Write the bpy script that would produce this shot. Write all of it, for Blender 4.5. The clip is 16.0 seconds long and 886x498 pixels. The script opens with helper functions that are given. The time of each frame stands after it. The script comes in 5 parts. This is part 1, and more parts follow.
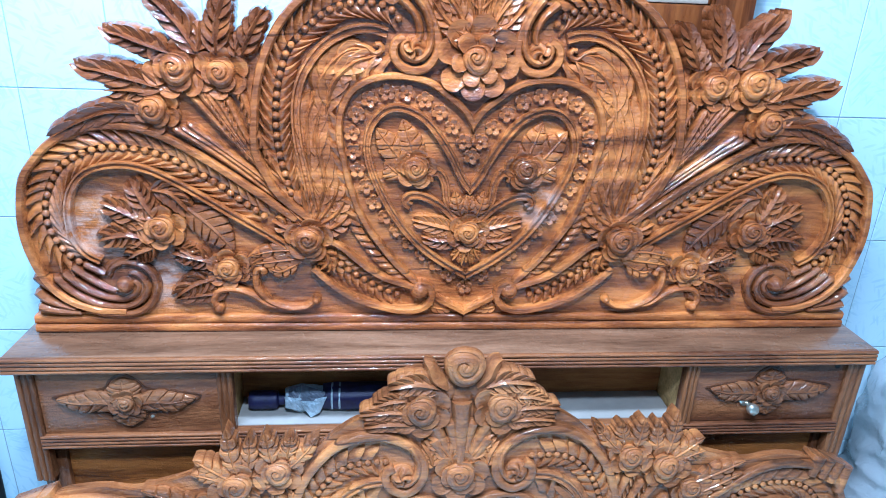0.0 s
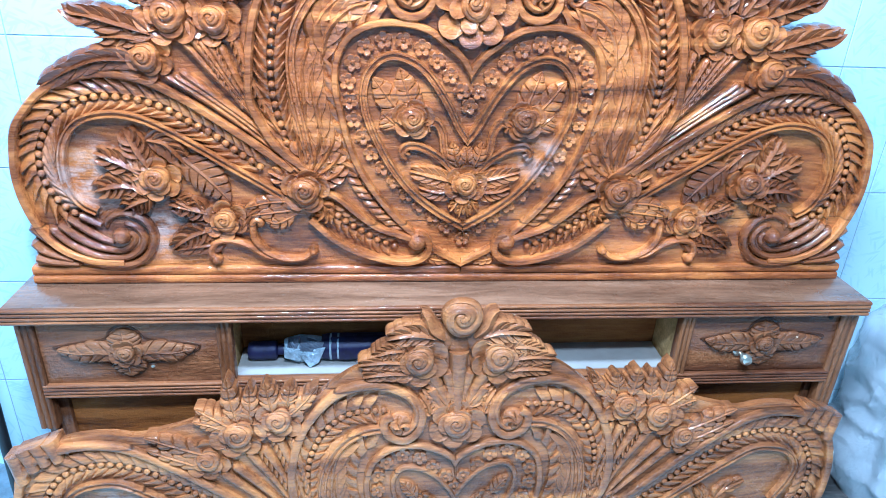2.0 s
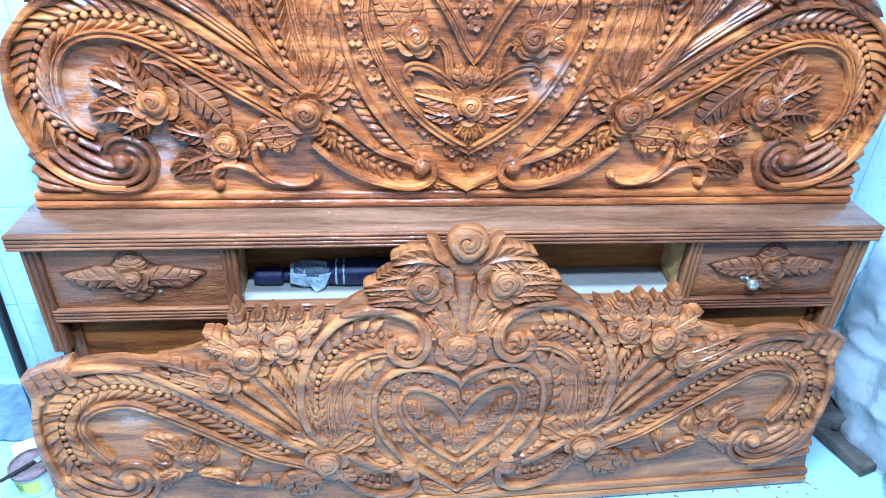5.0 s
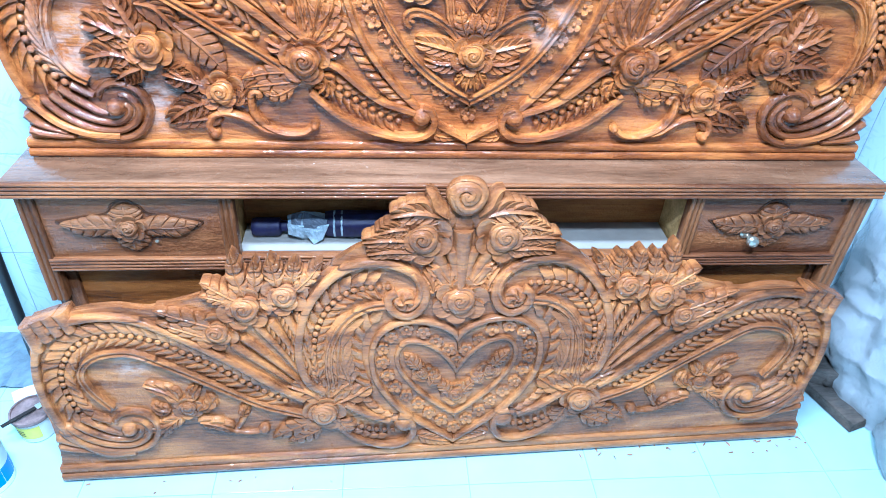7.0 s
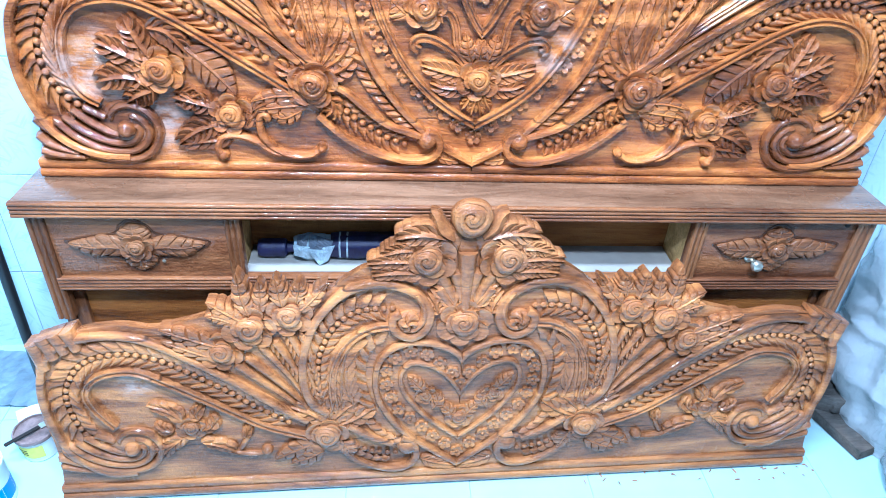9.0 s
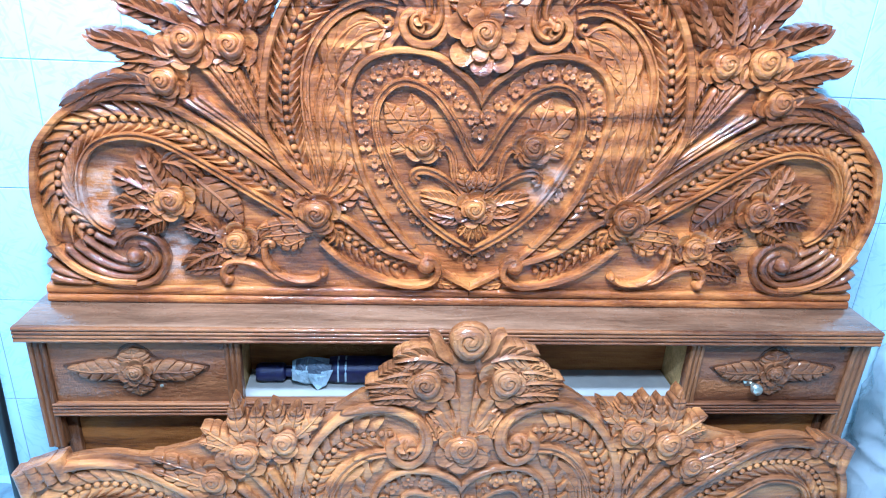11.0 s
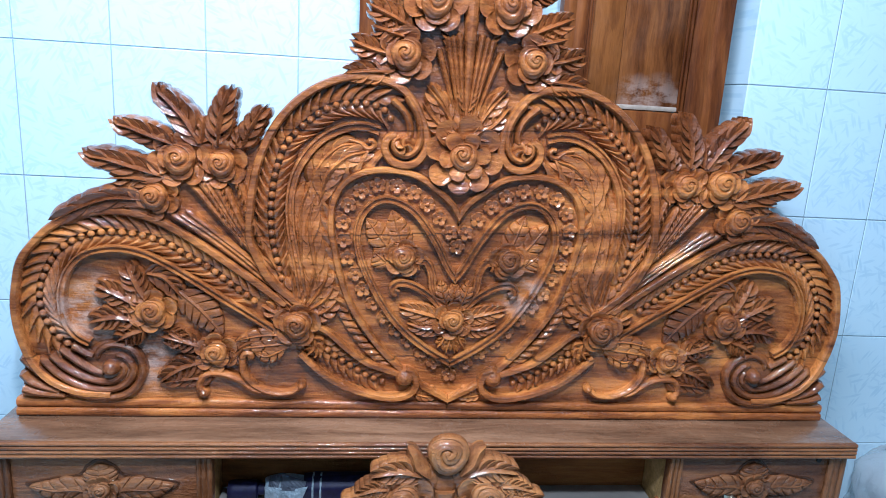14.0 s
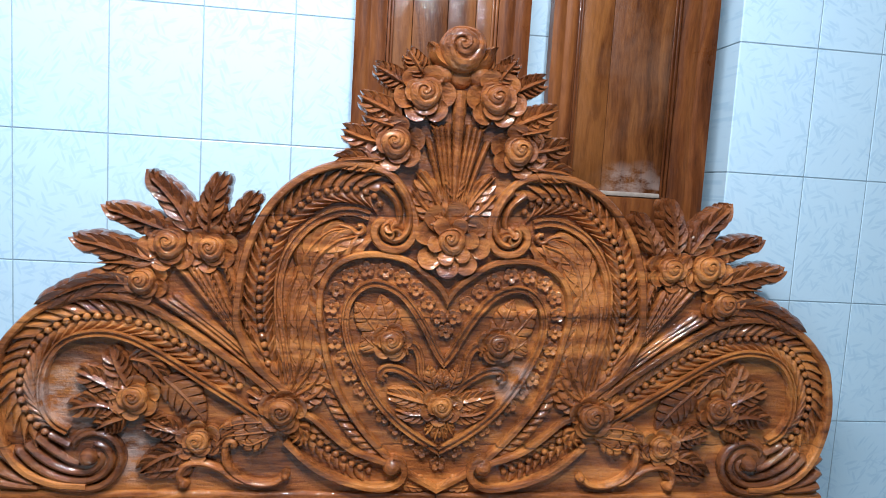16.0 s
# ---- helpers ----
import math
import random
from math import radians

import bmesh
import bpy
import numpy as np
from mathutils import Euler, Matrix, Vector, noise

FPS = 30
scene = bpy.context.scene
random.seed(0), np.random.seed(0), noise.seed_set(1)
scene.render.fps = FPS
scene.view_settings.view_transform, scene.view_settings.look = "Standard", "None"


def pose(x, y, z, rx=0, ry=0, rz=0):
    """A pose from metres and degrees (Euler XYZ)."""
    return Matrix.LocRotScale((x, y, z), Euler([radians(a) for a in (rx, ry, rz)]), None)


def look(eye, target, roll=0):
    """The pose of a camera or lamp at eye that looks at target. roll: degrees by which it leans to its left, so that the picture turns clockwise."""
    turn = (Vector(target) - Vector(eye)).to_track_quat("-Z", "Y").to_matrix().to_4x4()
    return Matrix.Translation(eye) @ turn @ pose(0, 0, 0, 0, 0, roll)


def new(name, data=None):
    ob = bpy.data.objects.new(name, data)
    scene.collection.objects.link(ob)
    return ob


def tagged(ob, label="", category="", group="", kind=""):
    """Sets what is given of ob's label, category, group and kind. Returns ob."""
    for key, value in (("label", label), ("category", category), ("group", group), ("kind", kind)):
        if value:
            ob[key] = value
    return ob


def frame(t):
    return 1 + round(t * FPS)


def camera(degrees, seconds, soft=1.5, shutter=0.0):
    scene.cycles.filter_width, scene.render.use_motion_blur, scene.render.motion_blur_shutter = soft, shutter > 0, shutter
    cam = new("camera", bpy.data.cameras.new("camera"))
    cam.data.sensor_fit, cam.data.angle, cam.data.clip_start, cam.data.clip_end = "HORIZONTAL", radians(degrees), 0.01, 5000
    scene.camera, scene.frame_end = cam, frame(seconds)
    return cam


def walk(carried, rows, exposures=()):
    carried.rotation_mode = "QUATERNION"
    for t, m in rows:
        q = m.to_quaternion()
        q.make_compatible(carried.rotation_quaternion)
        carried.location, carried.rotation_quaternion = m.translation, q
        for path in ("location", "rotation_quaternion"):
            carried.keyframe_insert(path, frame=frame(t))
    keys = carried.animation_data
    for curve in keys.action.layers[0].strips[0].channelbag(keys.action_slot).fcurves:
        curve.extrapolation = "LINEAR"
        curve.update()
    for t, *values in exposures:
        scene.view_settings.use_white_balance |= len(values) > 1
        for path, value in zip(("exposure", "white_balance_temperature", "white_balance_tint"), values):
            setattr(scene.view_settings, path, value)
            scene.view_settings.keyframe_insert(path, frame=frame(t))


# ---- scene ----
cam = camera(67.0, 16.0, soft=0.3, shutter=0.25)
PATH = [
    (0, (-0.184, -1.335, 1.417), (0.002, 0.514, 0.675), 2.4),
    (0.5, (-0.183, -1.333, 1.414), (0.001, 0.499, 0.632), 2.4),
    (1, (-0.18, -1.325, 1.418), (0.007, 0.488, 0.596), 2.6),
    (1.5, (-0.183, -1.33, 1.413), (0.004, 0.472, 0.566), 2.5),
    (2, (-0.184, -1.336, 1.409), (0.01, 0.458, 0.545), 2.6),
    (2.5, (-0.184, -1.336, 1.406), (-0.006, 0.443, 0.511), 2.3),
    (3, (-0.185, -1.33, 1.41), (-0.012, 0.43, 0.476), 2.1),
    (3.5, (-0.181, -1.324, 1.411), (-0.006, 0.417, 0.442), 2.2),
    (4, (-0.178, -1.323, 1.41), (-0.006, 0.403, 0.415), 2.0),
    (6.5, (-0.18, -1.314, 1.392), (-0.006, 0.306, 0.231), 3.1),
    (7, (-0.18, -1.313, 1.394), (-0.004, 0.296, 0.22), 3.3),
    (7.5, (-0.183, -1.316, 1.392), (-0.013, 0.294, 0.218), 3.6),
    (8, (-0.182, -1.318, 1.394), (-0.015, 0.299, 0.228), 3.4),
    (10.5, (-0.176, -1.343, 1.393), (-0.027, 0.438, 0.496), 3.1),
    (11, (-0.18, -1.352, 1.398), (-0.02, 0.483, 0.619), 2.9),
    (11.5, (-0.178, -1.354, 1.392), (-0.001, 0.513, 0.694), 3.0),
    (12, (-0.18, -1.357, 1.395), (-0.001, 0.524, 0.738), 3.1),
    (12.5, (-0.181, -1.37, 1.4), (-0.013, 0.524, 0.78), 3.1),
    (13, (-0.181, -1.375, 1.403), (0.019, 0.538, 0.855), 3.2),
    (13.5, (-0.185, -1.381, 1.402), (0.04, 0.548, 0.927), 3.7),
    (14, (-0.188, -1.387, 1.404), (0.034, 0.549, 0.952), 3.5),
    (14.5, (-0.186, -1.391, 1.403), (0.034, 0.557, 1.007), 3.5),
    (15, (-0.185, -1.394, 1.41), (0.048, 0.56, 1.054), 4.1),
    (15.5, (-0.186, -1.389, 1.41), (0.067, 0.574, 1.12), 3.9),
    (16, (-0.184, -1.393, 1.404), (0.055, 0.582, 1.202), 3.5),
]
EXPOSURES = [(0, -0.08, 4730, 8), (2, 0.21, 4540, 5), (4, 0.39, 4460, 5), (7, 0.48, 4700, 6), (8, 0.46, 4830, 8), (10.5, 0.57, 4480, 5), (11.3, 0.16, 4530, 5), (12.5, -0.12, 4700, 8), (14, -0.59, 5390, 12), (16, -0.92, 6040, 14)]
walk(cam, [(t, look(eye, target, roll)) for t, eye, target, roll in PATH], EXPOSURES)

# ---- light ----
world = bpy.data.worlds.new("room_air")
scene.world = world
world.use_nodes = True
world.node_tree.nodes["Background"].inputs[0].default_value = (0.80, 0.92, 1.0, 1)
world.node_tree.nodes["Background"].inputs[1].default_value = 0.25


def lamp(name, eye, target, sx, sy, power, color):
    data = bpy.data.lights.new(name, "AREA")
    data.shape, data.size, data.size_y, data.energy, data.color = "RECTANGLE", sx, sy, power, color
    ob = new(name, data)
    ob.matrix_world = look(eye, target)
    return ob


lamp("ceiling_panel_light", (-0.50, -0.95, 2.72), (-0.38, -0.25, 0.9), 1.2, 0.045, 108, (0.90, 0.96, 1.0))
# Unseen fill lamp, added to lift the boards from the front.
lamp("front_fill", (-0.05, -1.6, 2.66), (0.0, -0.1, 0.8), 0.12, 0.12, 56, (0.92, 0.97, 1.0))


# ---- materials ----
def nodes_of(name):
    m = bpy.data.materials.new(name)
    m.use_nodes = True
    nt = m.node_tree
    return m, nt, nt.nodes["Principled BSDF"]


def add(nt, kind, **values):
    n = nt.nodes.new(kind)
    for key, v in values.items():
        if key in n.inputs:
            n.inputs[key].default_value = v
    return n


def ramp(nt, source, stops):
    r = nt.nodes.new("ShaderNodeValToRGB")
    while len(r.color_ramp.elements) < len(stops):
        r.color_ramp.elements.new(0.5)
    for e, (p, c) in zip(r.color_ramp.elements, stops):
        e.position, e.color = p, (*c, 1) if len(c) == 3 else c
    nt.links.new(source, r.inputs[0])
    return r.outputs[0]


def mixc(nt, fac, a, b, mode="MIX"):
    m = nt.nodes.new("ShaderNodeMix")
    m.data_type, m.blend_type = "RGBA", mode
    for socket, v in ((m.inputs[0], fac), (m.inputs[6], a), (m.inputs[7], b)):
        if isinstance(v, (int, float)):
            socket.default_value = v
        elif isinstance(v, tuple):
            socket.default_value = (*v, 1)
        else:
            nt.links.new(v, socket)
    return m.outputs[2]


def maprange(nt, v, a, b, c, d):
    m = nt.nodes.new("ShaderNodeMapRange")
    nt.links.new(v, m.inputs[0])
    for i, x in zip((1, 2, 3, 4), (a, b, c, d)):
        m.inputs[i].default_value = x
    return m.outputs[0]


def mapped(nt, scale, loc=(0, 0, 0), rot=(0, 0, 0)):
    g = nt.nodes.new("ShaderNodeNewGeometry")
    m = nt.nodes.new("ShaderNodeMapping")
    m.inputs[1].default_value, m.inputs[2].default_value, m.inputs[3].default_value = loc, rot, scale
    nt.links.new(g.outputs[0], m.inputs[0])
    return m.outputs[0]


def noise_tex(nt, vec, scale, detail=4, rough=0.55, dist=0.0):
    n = add(nt, "ShaderNodeTexNoise", Scale=scale, Detail=detail, Roughness=rough, Distortion=dist)
    nt.links.new(vec, n.inputs["Vector"])
    return n.outputs[0]


def math_node(nt, op, a, b=None):
    n = nt.nodes.new("ShaderNodeMath")
    n.operation = op
    for socket, v in zip(n.inputs, (a, b)):
        if isinstance(v, (int, float)):
            socket.default_value = v
        elif v is not None:
            nt.links.new(v, socket)
    return n.outputs[0]


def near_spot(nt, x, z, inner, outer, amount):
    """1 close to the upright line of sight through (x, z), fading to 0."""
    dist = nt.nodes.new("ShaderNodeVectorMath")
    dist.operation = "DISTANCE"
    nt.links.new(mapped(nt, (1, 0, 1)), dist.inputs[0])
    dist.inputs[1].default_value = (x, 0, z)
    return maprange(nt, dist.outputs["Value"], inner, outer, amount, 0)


def wood(name, dark, mid, light, rough=0.32, coat=0.5, along="x", seams=(), worn=0.0, bump=0.7, smears=(), streak=0.22, pallor=0.42):
    """Varnished timber: slow tone, streaks and pores along the grain; glued planks meet at seams (height at x = 0, slope, tone)."""
    m, nt, b = nodes_of(name)
    st = (1.0, 9.0, 9.0) if along == "x" else (9.0, 9.0, 1.0)
    sway = nt.nodes.new("ShaderNodeVectorMath")
    sway.operation = "MULTIPLY_ADD"
    bend = add(nt, "ShaderNodeTexNoise", Scale=3.2, Detail=2)
    nt.links.new(mapped(nt, (1, 1, 1)), bend.inputs["Vector"])
    nt.links.new(bend.outputs[1], sway.inputs[0])
    sway.inputs[1].default_value = (0.05, 0.05, 0.05)
    nt.links.new(mapped(nt, (1, 1, 1)), sway.inputs[2])

    def along_grain(k):
        mp = nt.nodes.new("ShaderNodeMapping")
        mp.inputs[3].default_value = tuple(k * v for v in st)
        nt.links.new(sway.outputs[0], mp.inputs[0])
        return mp.outputs[0]

    big = noise_tex(nt, along_grain(1.0), 1.6, 3, 0.5, 1.2)
    fine = noise_tex(nt, along_grain(5.0), 4.0, 6, 0.65, 0.3)
    lines_of = noise_tex(nt, along_grain(2.6), 3.0, 4, 0.6, 0.5)
    col = ramp(nt, big, [(0.36, dark), (0.5, mid), (0.64, light)])
    col = mixc(nt, 0.22, col, ramp(nt, fine, [(0.35, tuple(0.5 * c for c in dark)), (0.6, tuple(min(1, 1.2 * c) for c in light))]))
    col = mixc(nt, ramp(nt, lines_of, [(0.50, (0, 0, 0)), (0.64, (streak, streak, streak))]), col, tuple(0.8 * c for c in dark))
    col = mixc(nt, ramp(nt, lines_of, [(0.34, (0.55 * streak,) * 3), (0.46, (0, 0, 0))]), col, tuple(min(1, 1.25 * c) for c in light))
    if seams:
        g = nt.nodes.new("ShaderNodeNewGeometry")
        sep = nt.nodes.new("ShaderNodeSeparateXYZ")
        nt.links.new(g.outputs[0], sep.inputs[0])
        wob = maprange(nt, noise_tex(nt, mapped(nt, (9, 0, 0)), 1.0, 4, 0.6), 0.3, 0.7, -0.0035, 0.0035)
        tone = None
        for z, slope, step in seams:
            over = math_node(nt, "SUBTRACT", math_node(nt, "ADD", math_node(nt, "SUBTRACT", sep.outputs[2], math_node(nt, "MULTIPLY", sep.outputs[0], slope)), wob), z)
            side = math_node(nt, "MULTIPLY", math_node(nt, "GREATER_THAN", over, 0.0), step)
            tone = side if tone is None else math_node(nt, "ADD", tone, side)
            crack = maprange(nt, math_node(nt, "ABSOLUTE", over), 0.0007, 0.0026, 0.75, 0)
            gap = maprange(nt, noise_tex(nt, mapped(nt, (7, 7, 7)), 1.0, 2), 0.40, 0.55, 0.2, 1.0)
            col = mixc(nt, math_node(nt, "MULTIPLY", crack, gap), col, tuple(0.18 * c for c in dark))
        k = math_node(nt, "ADD", tone, 1.0)
        comb = nt.nodes.new("ShaderNodeCombineColor")
        for i in range(3):
            nt.links.new(k, comb.inputs[i])
        col = mixc(nt, 1.0, col, comb.outputs[0], "MULTIPLY")
    if worn:
        patch = noise_tex(nt, mapped(nt, (5, 5, 5)), 1.0, 5, 0.6)
        col = mixc(nt, maprange(nt, patch, 0.50, 0.70, 0, worn), col, (0.42, 0.30, 0.22))
    # Paler blotches, broken up by noise, around each given point.
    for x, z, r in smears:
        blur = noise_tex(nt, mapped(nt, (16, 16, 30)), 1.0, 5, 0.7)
        spot = math_node(nt, "MULTIPLY", near_spot(nt, x, z, 0.4 * r, r, pallor), maprange(nt, blur, 0.42, 0.56, 0, 1))
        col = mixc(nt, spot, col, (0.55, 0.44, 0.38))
    nt.links.new(col, b.inputs["Base Color"])
    smear = noise_tex(nt, mapped(nt, (14, 14, 14)), 1.0, 4)
    nt.links.new(maprange(nt, smear, 0.3, 0.7, rough * 0.75, rough * 1.35), b.inputs["Roughness"])
    b.inputs["Coat Weight"].default_value = coat
    b.inputs["Coat Roughness"].default_value = 0.028
    b.inputs["Coat IOR"].default_value = 1.5
    b.inputs["Specular IOR Level"].default_value = 0.19 if coat > 0.65 else 0.14
    bp = add(nt, "ShaderNodeBump", Strength=bump, Distance=0.004)
    chip = noise_tex(nt, mapped(nt, (95, 95, 95)), 1.0, 3, 0.6)
    hsum = nt.nodes.new("ShaderNodeMath")
    hsum.operation = "ADD"
    nt.links.new(chip, hsum.inputs[0])
    nt.links.new(fine, hsum.inputs[1])
    nt.links.new(hsum.outputs[0], bp.inputs["Height"])
    nt.links.new(bp.outputs[0], b.inputs["Normal"])
    if coat > 0.65:
        soft = add(nt, "ShaderNodeBump", Strength=0.36, Distance=0.004)
        nt.links.new(chip, soft.inputs["Height"])
        nt.links.new(soft.outputs[0], b.inputs["Coat Normal"])
    else:
        nt.links.new(bp.outputs[0], b.inputs["Coat Normal"])
    return m


def plain(name, color, rough=0.5, metal=0.0, vary=0.12, scale=20.0, bump=0.1, **more):
    m, nt, b = nodes_of(name)
    n = noise_tex(nt, mapped(nt, (scale, scale, scale)), 1.0, 5, 0.6)
    lo, hi = tuple(max(0, c * (1 - vary)) for c in color), tuple(min(1, c * (1 + vary)) for c in color)
    nt.links.new(ramp(nt, n, [(0.3, lo), (0.7, hi)]), b.inputs["Base Color"])
    b.inputs["Roughness"].default_value, b.inputs["Metallic"].default_value = rough, metal
    bp = add(nt, "ShaderNodeBump", Strength=bump, Distance=0.003)
    nt.links.new(n, bp.inputs["Height"])
    nt.links.new(bp.outputs[0], b.inputs["Normal"])
    for key, v in more.items():
        b.inputs[key.replace("_", " ")].default_value = v
    return m


def tile_glaze(name, base, figure, amount):
    """Glazed wall tile with a faint pattern of narrow bamboo leaves."""
    m, nt, b = nodes_of(name)
    total = None
    for k, (rot, stretch) in enumerate(((0.35, 5.5), (-0.6, 6.5), (1.15, 6.0), (-1.3, 5.0))):
        vec = mapped(nt, (14 * stretch, 1, 14), (0.37 * k, 0, 0.61 * k), (0, 0, 0))
        g = nt.nodes.new("ShaderNodeNewGeometry")
        turn = nt.nodes.new("ShaderNodeVectorRotate")
        turn.rotation_type = "Y_AXIS"
        turn.inputs["Angle"].default_value = rot
        nt.links.new(g.outputs[0], turn.inputs["Vector"])
        mp = nt.nodes.new("ShaderNodeMapping")
        mp.inputs[1].default_value = (3.7 * k, 0, 1.9 * k)
        mp.inputs[3].default_value = (17 * stretch, 0.0, 17)
        nt.links.new(turn.outputs[0], mp.inputs[0])
        v = add(nt, "ShaderNodeTexVoronoi", Scale=1.0, Randomness=1.0)
        nt.links.new(mp.outputs[0], v.inputs["Vector"])
        leaf_mask = ramp(nt, v.outputs["Distance"], [(0.0, (1, 1, 1)), (0.27, (0.75, 0.75, 0.75)), (0.36, (0, 0, 0))])
        gate = ramp(nt, noise_tex(nt, mapped(nt, (9, 9, 9), (k * 2.3, 0, k)), 1.0, 2), [(0.44, (0, 0, 0)), (0.56, (1, 1, 1))])
        part_mask = mixc(nt, 1.0, leaf_mask, gate, "MULTIPLY")
        total = part_mask if total is None else mixc(nt, 1.0, total, part_mask, "LIGHTEN")
    sc = nt.nodes.new("ShaderNodeMath")
    sc.operation = "MULTIPLY"
    nt.links.new(total, sc.inputs[0])
    sc.inputs[1].default_value = amount
    nt.links.new(mixc(nt, sc.outputs[0], base, figure), b.inputs["Base Color"])
    b.inputs["Roughness"].default_value = 0.16
    bp = add(nt, "ShaderNodeBump", Strength=0.06, Distance=0.002)
    nt.links.new(noise_tex(nt, mapped(nt, (30, 30, 30)), 1.0, 3), bp.inputs["Height"])
    nt.links.new(bp.outputs[0], b.inputs["Normal"])
    return m


# Pale blotches in the left side panel and the right of the heart.
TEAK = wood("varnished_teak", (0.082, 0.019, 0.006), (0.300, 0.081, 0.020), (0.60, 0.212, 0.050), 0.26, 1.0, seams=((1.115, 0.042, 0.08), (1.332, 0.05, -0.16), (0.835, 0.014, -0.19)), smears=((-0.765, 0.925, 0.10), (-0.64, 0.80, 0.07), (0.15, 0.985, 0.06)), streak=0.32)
# Darker brown teak for outer leaves, sprays and lower volutes of the headboard.
TEAK_DARK = wood("darker_teak", (0.045, 0.012, 0.004), (0.135, 0.036, 0.010), (0.27, 0.088, 0.024), 0.26, 1.0, streak=0.25)
TEAK_RAW = wood("dull_teak", (0.085, 0.026, 0.010), (0.225, 0.077, 0.026), (0.47, 0.190, 0.056), 0.30, 0.75, seams=((0.560, 0.012, -0.30), (0.452, 0.01, 0.14), (0.352, 0.01, 0.12), (0.150, 0.0, 0.04)), worn=0.10, smears=((-0.72, 0.33, 0.05),), streak=0.16)
CAB = wood("cabinet_wood", (0.080, 0.026, 0.012), (0.175, 0.063, 0.025), (0.31, 0.122, 0.045), 0.30, 0.7)
CAB_TOP = wood("cabinet_top_wood", (0.110, 0.052, 0.027), (0.195, 0.096, 0.050), (0.29, 0.155, 0.085), 0.26, 0.9, streak=0.2, bump=0.25)
CAB_V = wood("cabinet_wood_upright", (0.080, 0.026, 0.009), (0.18, 0.066, 0.024), (0.28, 0.12, 0.047), 0.34, 0.5, along="z", streak=0.35)
DOORWOOD = wood("door_wood", (0.050, 0.013, 0.004), (0.108, 0.030, 0.008), (0.19, 0.062, 0.016), 0.34, 0.16, along="z", bump=0.10)
PANELWOOD = wood("door_panel_wood", (0.046, 0.012, 0.003), (0.098, 0.029, 0.007), (0.20, 0.070, 0.017), 0.38, 0.14, along="z", worn=0.08, bump=0.14, smears=((0.41, 1.425, 0.055), (0.47, 1.415, 0.07), (0.53, 1.41, 0.04)), pallor=0.26)
LOWER = wood("fresh_varnished_panel", (0.085, 0.022, 0.004), (0.24, 0.075, 0.014), (0.42, 0.150, 0.030), 0.5, 0.0)
SHELFBACK = wood("shelf_back_wood", (0.16, 0.065, 0.020), (0.30, 0.120, 0.034), (0.42, 0.18, 0.055), 0.6, 0.0)
PLY = wood("pale_ply", (0.40, 0.25, 0.09), (0.60, 0.40, 0.15), (0.72, 0.50, 0.22), 0.6, 0.0, streak=0.25)
WHITEBOARD = plain("white_board", (0.33, 0.31, 0.28), 0.6, vary=0.1)
TILE = tile_glaze("wall_tile", (0.53, 0.68, 0.76), (0.33, 0.51, 0.64), 0.48)
GROUT = plain("grout", (0.27, 0.35, 0.39), 0.9)
FLOORT = plain("floor_tile", (0.42, 0.60, 0.65), 0.14, vary=0.05, scale=6, bump=0.02)
# For the unseen walls and ceiling; dark so that they wash out the varnish less.
PLASTER = plain("dim_unseen_plaster", (0.19, 0.24, 0.27), 0.8, vary=0.04, scale=5)


# ---- mesh tools ----
class Geo:
    """Vertices (u along the board, v up it, h out of it) and faces of one part."""

    def __init__(self):
        self.v, self.f = [], []

    def grid(self, g, closed=False):
        n, m = g.shape[:2]
        o = len(self.v)
        self.v.extend(map(tuple, g.reshape(-1, 3)))
        for i in range(n - 1):
            for j in range(m - 1 if not closed else m):
                k = (j + 1) % m
                self.f.append((o + i * m + j, o + (i + 1) * m + j, o + (i + 1) * m + k, o + i * m + k))

    def fan(self, ring):
        o = len(self.v)
        self.v.extend(map(tuple, ring))
        self.f.append(tuple(range(o, o + len(ring))))


def mesh_of(name, geo, material, mirror=False, angle=38, relief=1.0):
    s = -1 if mirror else 1
    me = bpy.data.meshes.new(name)
    me.from_pydata([(s * u, -h * relief if h > 0 else -h, v) for u, v, h in geo.v], [], [f[::-1] for f in geo.f] if mirror else geo.f)
    me.polygons.foreach_set("use_smooth", [True] * len(me.polygons))
    me.set_sharp_from_angle(angle=radians(angle))
    me.materials.append(material)
    return me


def link(name, me, parent, m=None, label=""):
    ob = new(name, me)
    ob.parent = parent
    if m is not None:
        ob.matrix_basis = m
    if label:
        ob["label"] = label
    return ob


def both(name, geo, material, parent, label="", relief=1.0, angle=38):
    """A part and its mirror image on the other half of the board."""
    for mirror in (False, True):
        link(name, mesh_of(name, geo, material, mirror, angle, relief), parent, None, label)


def spline(pts, step=0.005, count=None):
    """Smooth curve through a few points, evenly spaced."""
    p = np.array(pts, float)
    p = np.vstack([2 * p[0] - p[1], p, 2 * p[-1] - p[-2]])
    out = []
    for i in range(1, len(p) - 2):
        t = np.linspace(0, 1, 24, endpoint=False)[:, None]
        a, b, c, d = p[i - 1], p[i], p[i + 1], p[i + 2]
        out.append(0.5 * (2 * b + (c - a) * t + (2 * a - 5 * b + 4 * c - d) * t ** 2 + (3 * b - a - 3 * c + d) * t ** 3))
    q = np.vstack(out + [p[-2][None]])
    s = np.concatenate([[0], np.cumsum(np.linalg.norm(np.diff(q, axis=0), axis=1))])
    n = count or max(4, int(s[-1] / step) + 1)
    x = np.linspace(0, s[-1], n)
    return np.stack([np.interp(x, s, q[:, 0]), np.interp(x, s, q[:, 1])], 1)


